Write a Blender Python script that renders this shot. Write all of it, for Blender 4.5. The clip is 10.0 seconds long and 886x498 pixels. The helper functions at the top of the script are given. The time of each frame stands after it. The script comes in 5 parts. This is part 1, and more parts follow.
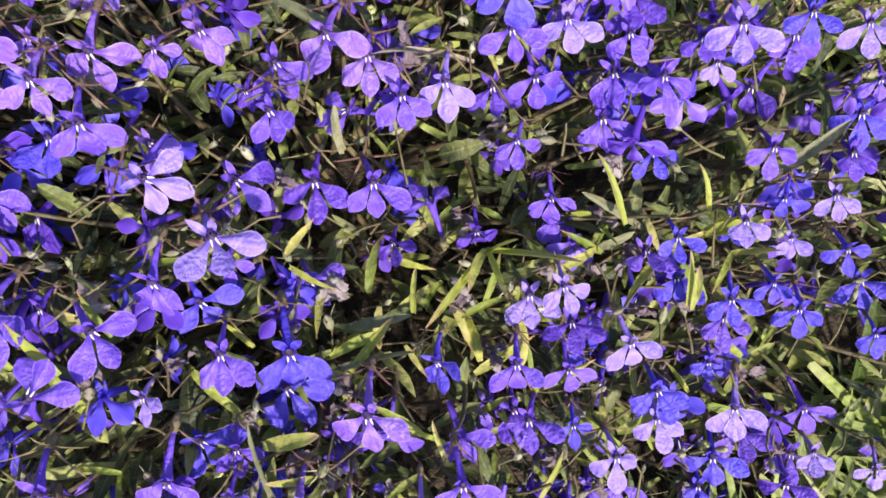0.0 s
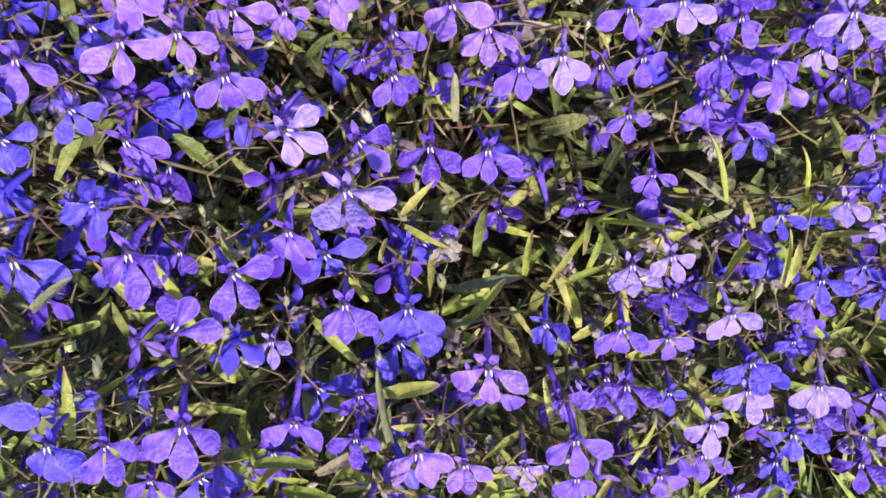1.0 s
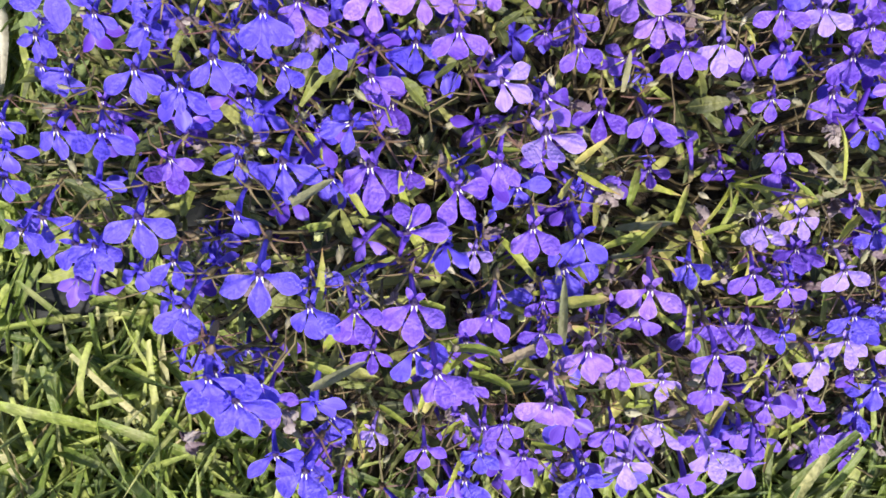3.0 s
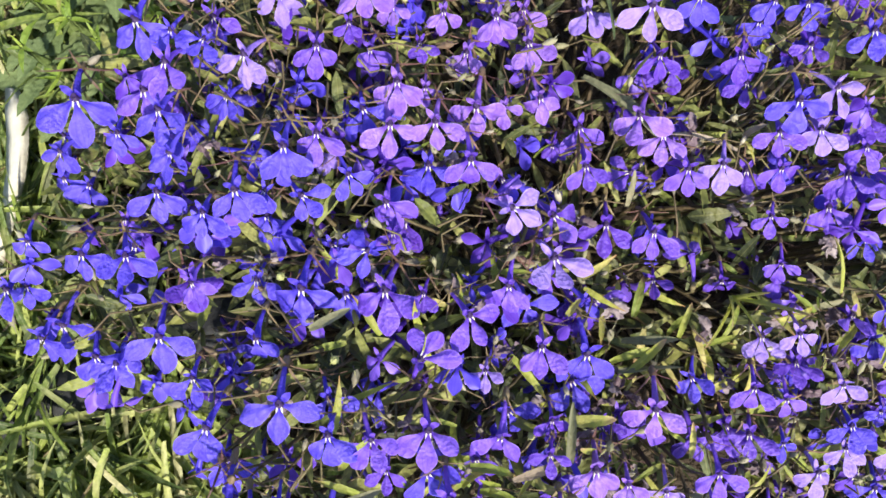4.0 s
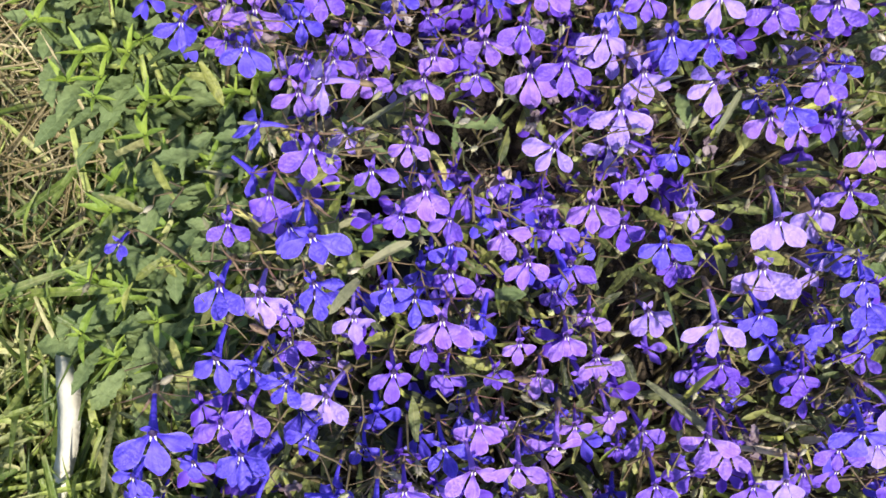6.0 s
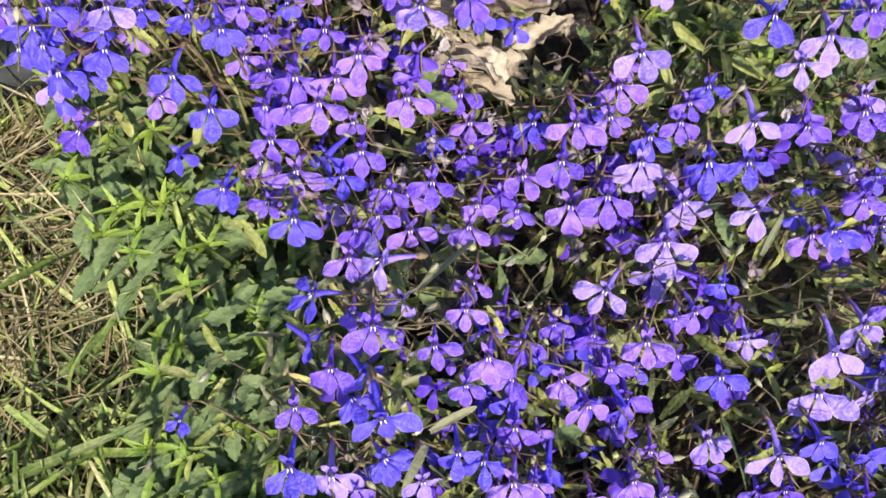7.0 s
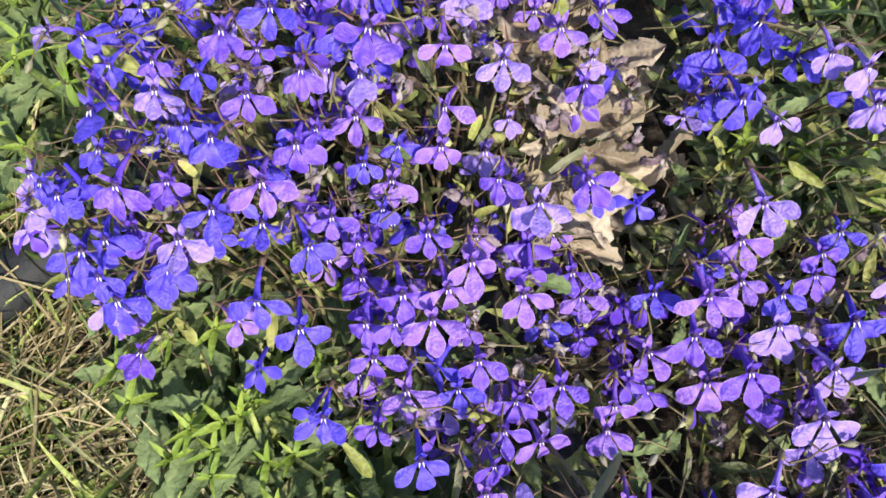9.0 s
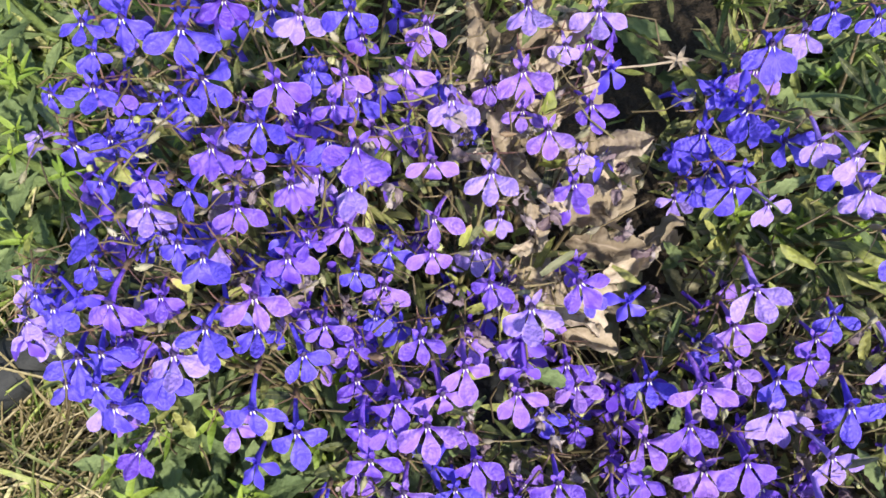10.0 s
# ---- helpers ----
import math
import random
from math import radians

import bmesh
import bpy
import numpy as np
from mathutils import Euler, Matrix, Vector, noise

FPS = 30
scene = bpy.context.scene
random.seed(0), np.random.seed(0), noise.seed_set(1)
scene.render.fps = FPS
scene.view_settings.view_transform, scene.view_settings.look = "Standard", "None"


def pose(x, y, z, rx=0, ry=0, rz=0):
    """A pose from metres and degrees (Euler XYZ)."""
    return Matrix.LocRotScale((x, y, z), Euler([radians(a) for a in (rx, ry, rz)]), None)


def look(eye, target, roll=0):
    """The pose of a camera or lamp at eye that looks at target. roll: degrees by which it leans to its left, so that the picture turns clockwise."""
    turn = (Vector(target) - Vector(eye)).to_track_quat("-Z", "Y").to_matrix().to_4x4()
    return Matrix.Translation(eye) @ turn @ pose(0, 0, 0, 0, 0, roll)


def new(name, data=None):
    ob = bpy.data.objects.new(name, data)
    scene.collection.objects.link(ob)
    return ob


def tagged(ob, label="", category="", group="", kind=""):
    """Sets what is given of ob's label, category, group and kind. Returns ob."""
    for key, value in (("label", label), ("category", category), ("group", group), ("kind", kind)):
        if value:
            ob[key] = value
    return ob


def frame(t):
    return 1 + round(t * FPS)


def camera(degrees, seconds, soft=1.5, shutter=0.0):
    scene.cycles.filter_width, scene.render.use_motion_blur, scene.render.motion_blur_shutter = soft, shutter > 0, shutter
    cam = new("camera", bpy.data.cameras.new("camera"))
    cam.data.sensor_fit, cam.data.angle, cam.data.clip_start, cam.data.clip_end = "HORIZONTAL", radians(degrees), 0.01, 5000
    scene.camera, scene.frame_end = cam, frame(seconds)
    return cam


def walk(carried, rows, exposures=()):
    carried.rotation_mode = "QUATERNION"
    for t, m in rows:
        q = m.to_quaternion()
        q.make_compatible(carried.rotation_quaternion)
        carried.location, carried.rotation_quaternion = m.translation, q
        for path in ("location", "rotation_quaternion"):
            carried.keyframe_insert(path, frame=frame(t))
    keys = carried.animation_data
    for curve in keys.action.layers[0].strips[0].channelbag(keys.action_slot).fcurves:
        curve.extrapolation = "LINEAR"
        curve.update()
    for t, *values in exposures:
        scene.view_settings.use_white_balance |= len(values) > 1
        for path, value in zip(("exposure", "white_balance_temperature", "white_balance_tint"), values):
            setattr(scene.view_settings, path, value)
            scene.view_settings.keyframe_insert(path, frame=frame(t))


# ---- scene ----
cam = camera(62.0, 10.0, soft=1.65)

PATH = [
    (0, (0.11279, -0.10726, 0.19664), (0.07789, -0.02882, -0.29593), -34.66),
    (0.5, (0.10112, -0.10864, 0.19991), (0.06605, -0.02885, -0.29244), -33.16),
    (1, (0.08744, -0.11314, 0.20391), (0.05258, -0.03215, -0.28825), -31.37),
    (1.5, (0.07256, -0.12439, 0.21414), (0.03553, -0.04348, -0.27788), -30.93),
    (2, (0.06184, -0.13214, 0.22525), (0.02349, -0.05295, -0.26695), -30.29),
    (2.2, (0.06094, -0.13563, 0.22687), (0.022, -0.05354, -0.26481), -29.32),
    (3.3, (0.04121, -0.1301, 0.2418), (-0.00012, -0.04015, -0.24831), -26.89),
    (3.5, (0.03932, -0.12591, 0.24343), (-0.00233, -0.0307, -0.24566), -25.82),
    (4, (0.0446, -0.10872, 0.24928), (0.00735, -0.01021, -0.2395), -23.08),
    (4.5, (0.05416, -0.0828, 0.26289), (0.02358, 0.01732, -0.22603), -19.76),
    (5, (0.05181, -0.05985, 0.2769), (0.02792, 0.04851, -0.21063), -15.32),
    (5.5, (0.03406, -0.0395, 0.27182), (0.01874, 0.07662, -0.21427), -10.20),
    (5.7, (0.02542, -0.03119, 0.27152), (0.01116, 0.08251, -0.21517), -9.67),
    (6.8, (0.00914, 0.00314, 0.28204), (-0.00141, 0.11387, -0.20543), -11.33),
    (7, (0.00304, 0.02168, 0.28415), (-0.00363, 0.13237, -0.2034), -10.62),
    (7.5, (-0.00072, 0.04298, 0.28273), (1e-05, 0.15458, -0.20465), -9.66),
    (8, (-0.01219, 0.06235, 0.28032), (-0.00677, 0.17495, -0.20681), -8.86),
    (8.5, (-0.02033, 0.07004, 0.27861), (-0.01172, 0.18539, -0.20782), -8.29),
    (9, (-0.02823, 0.08967, 0.27171), (-0.01676, 0.20404, -0.2149), -7.75),
    (9.5, (-0.02875, 0.10303, 0.27635), (-0.01621, 0.2183, -0.21002), -8.22),
    (10, (-0.01906, 0.11311, 0.27893), (-0.00881, 0.23254, -0.20649), -9.87),
]
walk(cam, [(t, look(eye, target, roll)) for t, eye, target, roll in PATH], exposures=[(0.0, 0.70), (5.0, 0.71), (7.0, 0.80), (10.0, 0.77)])

# ---- light ----
SUN_FROM = Vector((0.22, -0.72, 0.80)).normalized()
world = bpy.data.worlds.new("world")
scene.world = world
world.use_nodes = True
wn = world.node_tree.nodes
sky = wn.new("ShaderNodeTexSky")
sky.sky_type = "NISHITA"
sky.sun_disc = False
sky.sun_elevation = math.asin(SUN_FROM.z)
sky.sun_rotation = math.atan2(SUN_FROM.x, SUN_FROM.y)
wn["Background"].inputs["Strength"].default_value = 0.125
world.node_tree.links.new(sky.outputs["Color"], wn["Background"].inputs["Color"])
sun_data = bpy.data.lights.new("sun", "SUN")
sun_data.energy = 4.4
sun_data.angle = radians(3.0)
sun_data.color = (1.0, 0.94, 0.85)
sun = new("sun", sun_data)
sun.matrix_world = look(SUN_FROM * 3, (0, 0, 0))


# ---- materials ----
class Nodes:
    """A small wrapper round one material's node tree."""

    def __init__(self, name, roughness=0.6, spec=0.4):
        self.mat = bpy.data.materials.new(name)
        self.mat.use_nodes = True
        self.t = self.mat.node_tree
        self.bsdf = self.t.nodes["Principled BSDF"]
        self.bsdf.inputs["Roughness"].default_value = roughness
        self.bsdf.inputs["Specular IOR Level"].default_value = spec
        self.co = self.t.nodes.new("ShaderNodeTexCoord")
        self.geo = self.t.nodes.new("ShaderNodeNewGeometry")
        self.info = self.t.nodes.new("ShaderNodeObjectInfo")

    def link(self, a, b):
        self.t.links.new(a, b)

    def noise(self, scale, detail=3.0, coord="Object", stretch=(1, 1, 1)):
        m = self.t.nodes.new("ShaderNodeMapping")
        m.inputs["Scale"].default_value = stretch
        self.link(self.co.outputs[coord], m.inputs["Vector"])
        n = self.t.nodes.new("ShaderNodeTexNoise")
        n.inputs["Scale"].default_value = scale
        n.inputs["Detail"].default_value = detail
        self.link(m.outputs["Vector"], n.inputs["Vector"])
        return n.outputs["Fac"]

    def wave(self, scale, distortion, axis="X", coord="UV"):
        w = self.t.nodes.new("ShaderNodeTexWave")
        w.bands_direction = axis
        w.inputs["Scale"].default_value = scale
        w.inputs["Distortion"].default_value = distortion
        w.inputs["Detail"].default_value = 2
        self.link(self.co.outputs[coord], w.inputs["Vector"])
        return w.outputs["Fac"]

    def ramp(self, fac, *stops):
        r = self.t.nodes.new("ShaderNodeValToRGB")
        e = r.color_ramp.elements
        while len(e) < len(stops):
            e.new(0.5)
        for el, (pos, col) in zip(e, stops):
            el.position = pos
            el.color = (*col, 1)
        self.link(fac, r.inputs["Fac"])
        return r.outputs["Color"]

    def mix(self, fac, a, b, kind="MIX"):
        m = self.t.nodes.new("ShaderNodeMix")
        m.data_type = "RGBA"
        m.blend_type = kind
        for sock, val in ((m.inputs[0], fac), (m.inputs[6], a), (m.inputs[7], b)):
            if isinstance(val, (int, float)):
                sock.default_value = val
            elif isinstance(val, tuple):
                sock.default_value = (*val, 1)
            else:
                self.link(val, sock)
        return m.outputs[2]

    def bump(self, fac, strength, distance):
        b = self.t.nodes.new("ShaderNodeBump")
        b.inputs["Strength"].default_value = strength
        b.inputs["Distance"].default_value = distance
        self.link(fac, b.inputs["Height"])
        self.link(b.outputs["Normal"], self.bsdf.inputs["Normal"])

    def colour(self, sock):
        self.link(sock, self.bsdf.inputs["Base Color"])
        return self

    def translucent(self, sock, share):
        """Light that shines through a thin sheet."""
        tr = self.t.nodes.new("ShaderNodeBsdfTranslucent")
        self.link(sock, tr.inputs["Color"])
        mx = self.t.nodes.new("ShaderNodeMixShader")
        mx.inputs["Fac"].default_value = share
        self.link(self.bsdf.outputs["BSDF"], mx.inputs[1])
        self.link(tr.outputs["BSDF"], mx.inputs[2])
        self.link(mx.outputs["Shader"], self.t.nodes["Material Output"].inputs["Surface"])


def petal_material(name, deep, mid, light):
    n = Nodes(name, 0.46, 0.4)
    base = n.ramp(n.info.outputs["Random"], (0.0, tuple(0.7 * m + 0.3 * d for m, d in zip(mid, deep))), (0.5, mid), (1.0, tuple(0.78 * m + 0.22 * d for m, d in zip(mid, light))))
    blot = n.noise(3.5, 4.0, "Object")
    base = n.mix(n.ramp(blot, (0.38, (0, 0, 0)), (0.75, (0.45, 0.45, 0.45))), base, light)
    worn = n.noise(6.0, 3.0, "Object")
    base = n.mix(n.ramp(worn, (0.5, (0, 0, 0)), (0.8, (0.55, 0.55, 0.55))), base, deep)
    vein = n.wave(1.3, 3.5, "Y", "UV")
    base = n.mix(n.ramp(vein, (0.0, (0.34, 0.34, 0.34)), (0.14, (0, 0, 0))), base, deep)
    fine = n.noise(55, 3.0, "UV")
    base = n.mix(n.ramp(fine, (0.45, (0, 0, 0)), (0.8, (0.22, 0.22, 0.22))), base, light)
    split = n.t.nodes.new("ShaderNodeSeparateXYZ")
    n.link(n.co.outputs["UV"], split.inputs["Vector"])
    rim = n.ramp(split.outputs["Y"], (0.0, (0.8, 0.8, 0.8)), (0.08, (0, 0, 0)), (0.92, (0, 0, 0)), (1.0, (0.8, 0.8, 0.8)))
    base = n.mix(rim, base, light)
    base = n.mix(n.ramp(split.outputs["X"], (0.20, (0.0, 0.0, 0.0)), (0.36, (0.38, 0.38, 0.38)), (0.62, (0, 0, 0))), base, light)
    base = n.mix(n.ramp(split.outputs["X"], (0.0, (1.0, 1.0, 1.0)), (0.16, (0.75, 0.75, 0.75)), (0.30, (0, 0, 0))), base, deep)
    n.colour(base)
    n.bump(n.mix(0.35, blot, n.noise(9.0, 5.0, "Object")), 0.32, 0.07)
    n.translucent(base, 0.26)
    return n.mat


PETAL = petal_material("petal_violet_blue", (0.098, 0.032, 0.42), (0.175, 0.069, 0.70), (0.37, 0.225, 0.89))
# Deep violet blooms; on the buried flowers this darker colour paints in shade.
PETAL_DEEP_AND_SHADE = petal_material("petal_deep_violet_and_shade", (0.07, 0.02, 0.32), (0.128, 0.040, 0.54), (0.26, 0.14, 0.76))
PETAL_BLUE = petal_material("petal_blue", (0.050, 0.026, 0.44), (0.100, 0.062, 0.74), (0.235, 0.175, 0.90))
PETAL_ROSE = petal_material("petal_rose_violet", (0.145, 0.05, 0.42), (0.268, 0.115, 0.68), (0.51, 0.33, 0.85))
PETAL_PALE = petal_material("petal_lilac", (0.215, 0.12, 0.60), (0.345, 0.215, 0.78), (0.55, 0.42, 0.89))


def leafy_material(name, stops, share=0.25, rough=0.5, per_object=True, dry=None, tip=None):
    n = Nodes(name, rough, 0.4)
    rnd = n.info.outputs["Random"] if per_object else n.geo.outputs["Random Per Island"]
    base = n.ramp(rnd, *stops)
    pos = n.t.nodes.new("ShaderNodeTexNoise")
    pos.inputs["Scale"].default_value = 420
    pos.inputs["Detail"].default_value = 4
    n.link(n.geo.outputs["Position"], pos.inputs["Vector"])
    base = n.mix(n.ramp(pos.outputs["Fac"], (0.35, (0, 0, 0)), (0.75, (0.7, 0.7, 0.7))), base, stops[0][1])
    wide = n.t.nodes.new("ShaderNodeTexNoise")
    wide.inputs["Scale"].default_value = 60
    n.link(n.geo.outputs["Position"], wide.inputs["Vector"])
    base = n.mix(n.ramp(wide.outputs["Fac"], (0.5, (0, 0, 0)), (0.75, (0.5, 0.5, 0.5))), base, dry or stops[-1][1])
    split = n.t.nodes.new("ShaderNodeSeparateXYZ")
    n.link(n.co.outputs["UV"], split.inputs["Vector"])
    rib = n.ramp(split.outputs["Y"], (0.44, (0, 0, 0)), (0.5, (0.3, 0.3, 0.3)), (0.56, (0, 0, 0)))
    base = n.mix(rib, base, stops[-1][1])
    if tip:
        base = n.mix(n.ramp(split.outputs["X"], (0.72, (0, 0, 0)), (1.0, (0.8, 0.8, 0.8))), base, tip)
    n.colour(base)
    n.bump(pos.outputs["Fac"], 0.8, 0.0014)
    n.translucent(base, share)
    return n.mat


LEAF_STOPS = ((0.0, (0.042, 0.05, 0.024)), (0.35, (0.075, 0.095, 0.032)), (0.62, (0.13, 0.16, 0.045)), (0.82, (0.27, 0.30, 0.06)), (1.0, (0.46, 0.45, 0.14)))
LEAF = leafy_material("leaf_olive_green", LEAF_STOPS)
LEAF_HEAP = leafy_material("leaf_olive_green_heap", LEAF_STOPS, per_object=False)
YELLOW_LEAF = leafy_material("leaf_yellow_green", ((0.0, (0.19, 0.25, 0.045)), (0.45, (0.36, 0.41, 0.065)), (0.8, (0.52, 0.52, 0.09)), (1.0, (0.64, 0.52, 0.20))), 0.32, dry=(0.55, 0.42, 0.2), tip=(0.42, 0.17, 0.12))
BRIGHT_LEAF = leafy_material("leaf_bright_yellow_green", ((0.0, (0.32, 0.36, 0.06)), (0.6, (0.50, 0.50, 0.11)), (1.0, (0.64, 0.57, 0.22))), 0.32, dry=(0.56, 0.44, 0.24), tip=(0.50, 0.27, 0.20))
WEED = leafy_material("weed_green", ((0.0, (0.086, 0.125, 0.048)), (0.5, (0.148, 0.205, 0.072)), (1.0, (0.23, 0.29, 0.115))), 0.22, 0.72)
WEED_TIP = leafy_material("weed_tip_green", ((0.0, (0.17, 0.27, 0.04)), (1.0, (0.34, 0.43, 0.06))), 0.3)
GRASS = leafy_material("grass_green", ((0.0, (0.055, 0.09, 0.022)), (0.3, (0.15, 0.215, 0.045)), (0.65, (0.31, 0.385, 0.075)), (0.9, (0.50, 0.55, 0.15)), (1.0, (0.58, 0.53, 0.28))), 0.3, 0.45, False)
STRAW = leafy_material("straw_tan", ((0.0, (0.14, 0.105, 0.045)), (0.5, (0.28, 0.225, 0.10)), (1.0, (0.54, 0.46, 0.27))), 0.15, 0.6, False)
STEM = leafy_material("stem_dark", ((0.0, (0.06, 0.035, 0.03)), (0.5, (0.10, 0.055, 0.04)), (0.8, (0.16, 0.10, 0.06)), (1.0, (0.22, 0.20, 0.08))), 0.1, 0.55, False)
SPENT = leafy_material("spent_calyx", ((0.0, (0.10, 0.07, 0.05)), (0.4, (0.16, 0.16, 0.06)), (0.75, (0.34, 0.36, 0.12)), (1.0, (0.55, 0.50, 0.38))), 0.2, 0.6, False)
SEPAL = leafy_material("sepal_red_brown", ((0.0, (0.12, 0.055, 0.06)), (0.5, (0.21, 0.12, 0.085)), (1.0, (0.30, 0.25, 0.12))), 0.15)
GREY_LEAF = leafy_material("leaf_grey_olive", ((0.0, (0.15, 0.16, 0.085)), (0.5, (0.22, 0.22, 0.12)), (1.0, (0.32, 0.29, 0.17))), 0.2, 0.6)
DRY_LEAF = leafy_material("dry_leaf_brown", ((0.0, (0.19, 0.145, 0.095)), (0.5, (0.36, 0.285, 0.20)), (1.0, (0.60, 0.49, 0.38))), 0.2, 0.7, dry=(0.40, 0.33, 0.20))


def plain_material(name, a, b, scale, rough, bump=0.2, dist=0.0006):
    n = Nodes(name, rough, 0.4)
    f1, f2 = n.noise(scale, 4.0), n.noise(scale * 9, 3.0)
    base = n.ramp(f1, (0.3, a), (0.7, b))
    base = n.mix(n.ramp(f2, (0.45, (0, 0, 0)), (0.75, (0.5, 0.5, 0.5))), base, a)
    n.colour(base)
    n.bump(f2, bump, dist)
    return n.mat


THROAT = plain_material("throat_white", (0.46, 0.40, 0.50), (0.78, 0.74, 0.58), 6.0, 0.5)
THROAT_DARK = plain_material("throat_dark", (0.03, 0.015, 0.06), (0.06, 0.03, 0.12), 3.0, 0.6)
HOSE = plain_material("hose_black_rubber", (0.009, 0.010, 0.010), (0.022, 0.023, 0.024), 45, 0.68, 0.4, 0.0015)
SOIL = plain_material("soil_dark", (0.028, 0.02, 0.013), (0.075, 0.055, 0.035), 60, 0.95, 0.9, 0.004)
BLEACHED = plain_material("bleached_straw", (0.48, 0.44, 0.33), (0.68, 0.65, 0.53), 90, 0.65, 0.4)
FLUFF = plain_material("fluff_beige", (0.45, 0.33, 0.22), (0.62, 0.50, 0.36), 300, 0.9, 0.6)


# ---- building helpers ----
def smooth(e0, e1, v):
    u = min(1.0, max(0.0, (v - e0) / (e1 - e0)))
    return u * u * (3 - 2 * u)


def ground_z(x, y):
    """The bed falls away gently towards one corner."""
    return -0.034 * smooth(0.0, 0.19, x) * (1 - 0.6 * smooth(-0.03, 0.15, y))


def mesh_from(name, verts, faces, material, uv=None, smooth_shade=True):
    me = bpy.data.meshes.new(name)
    me.from_pydata([tuple(v) for v in verts], [], [tuple(q) for q in faces])
    me.materials.append(material)
    if uv is not None:
        layer = me.uv_layers.new(name="UVMap")
        loops = np.empty(len(me.loops), dtype=np.int32)
        me.loops.foreach_get("vertex_index", loops)
        layer.data.foreach_set("uv", np.asarray(uv, dtype=np.float32)[loops].ravel())
    me.polygons.foreach_set("use_smooth", [smooth_shade] * len(me.polygons))
    return me


def child(name, mesh, parent, m=None, label=""):
    """One mesh object under a thing or a part, at the pose m in its parent's space."""
    ob = new(name, mesh)
    ob.parent = parent
    if m is not None:
        ob.matrix_basis = m
    if label:
        ob["label"] = label
    return ob


def blade(length, widths, bend=0.0, fold=0.0, teeth=0.0, across=2, ripple=0.0, twist=0.0):
    """A thin leaf, petal or blade that grows along +Y from the origin, its upper face to +Z.
    widths: half widths at even steps. bend: the angle through which it curls downwards, in radians."""
    n = len(widths) - 1
    verts, uv, faces = [], [], []
    y = z = 0.0
    for i, w in enumerate(widths):
        v = i / n
        ang = -bend * v
        if i:
            y += math.cos(ang) * length / n
            z += math.sin(ang) * length / n
        half = w * (1 + (teeth if i % 2 else -teeth)) if 0 < i < n else w
        tw = twist * v
        for k in range(-across, across + 1):
            s = k / across
            dx = half * s
            lift = fold * abs(s) * half + ripple * half * math.sin(7 * v + 4 * s) * abs(s)
            verts.append((dx * math.cos(tw) - lift * math.sin(tw), y - lift * math.sin(ang), z + lift * math.cos(ang) + dx * math.sin(tw)))
            uv.append((v, 0.5 + 0.5 * s))
    m = 2 * across + 1
    for i in range(n):
        for k in range(m - 1):
            a = i * m + k
            faces.append((a, a + 1, a + m + 1, a + m))
    return np.array(verts), faces, uv


class Heap:
    """Collects many small pieces into one mesh."""

    def __init__(self):
        self.v, self.f, self.uv, self.n = [], [], [], 0

    def add(self, piece, m):
        v, f, uv = piece
        a = np.array(m)
        self.v.append(v @ a[:3, :3].T + a[:3, 3])
        self.f.extend(tuple(i + self.n for i in q) for q in f)
        self.uv.extend(uv)
        self.n += len(v)

    def tube(self, points, radii, sides=5):
        rings = []
        for i, p in enumerate(points):
            p = Vector(p)
            d = Vector(points[min(i + 1, len(points) - 1)]) - Vector(points[max(i - 1, 0)])
            q = d.to_track_quat("Z", "Y")
            for k in range(sides):
                a = 2 * math.pi * k / sides
                rings.append(tuple(p + q @ Vector((math.cos(a) * radii[i], math.sin(a) * radii[i], 0))))
        base = self.n
        self.v.append(np.array(rings))
        self.uv.extend([(0.6, 0.5)] * len(rings))
        for i in range(len(points) - 1):
            for k in range(sides):
                a, b = base + i * sides + k, base + i * sides + (k + 1) % sides
                self.f.append((a, b, b + sides, a + sides))
        self.n += len(rings)

    def mesh(self, name, material):
        return mesh_from(name, np.concatenate(self.v), self.f, material, self.uv)


def turned(x, y, z, yaw, pitch, roll=0.0, size=1.0):
    """A pose whose +Y axis points to the compass angle yaw, raised by pitch, all in radians."""
    return Matrix.Translation((x, y, z)) @ Matrix.Rotation(yaw - math.pi / 2, 4, "Z") @ Matrix.Rotation(pitch, 4, "X") @ Matrix.Rotation(roll, 4, "Y") @ Matrix.Scale(size, 4)


# ---- ground, hose ----
def build_ground():
    """One sheet, fine near the bed and out to the horizon."""
    near = [i * 0.012 - 0.6 for i in range(101)]
    line = [-900, -200, -40, -8, -2, -1.0, -0.75] + near + [0.75, 1.0, 2, 8, 40, 200, 900]
    verts, faces = [], []
    for y in line:
        for x in line:
            lump = 0.0
            if abs(x) < 0.61 and abs(y) < 0.61:
                lump = 0.006 * noise.noise((x * 40, y * 40, 0.3)) + 0.002 * noise.noise((x * 160, y * 160, 1.7))
            verts.append((x, y, ground_z(x, y) - 0.003 + lump))
    n = len(line)
    for j in range(n - 1):
        for i in range(n - 1):
            a = j * n + i
            faces.append((a, a + 1, a + n + 1, a + n))
    me = mesh_from("ground", verts, faces, SOIL)
    tagged(new("ground", me), "dark crumbly garden soil under lawn grass", "ground", kind="structure")


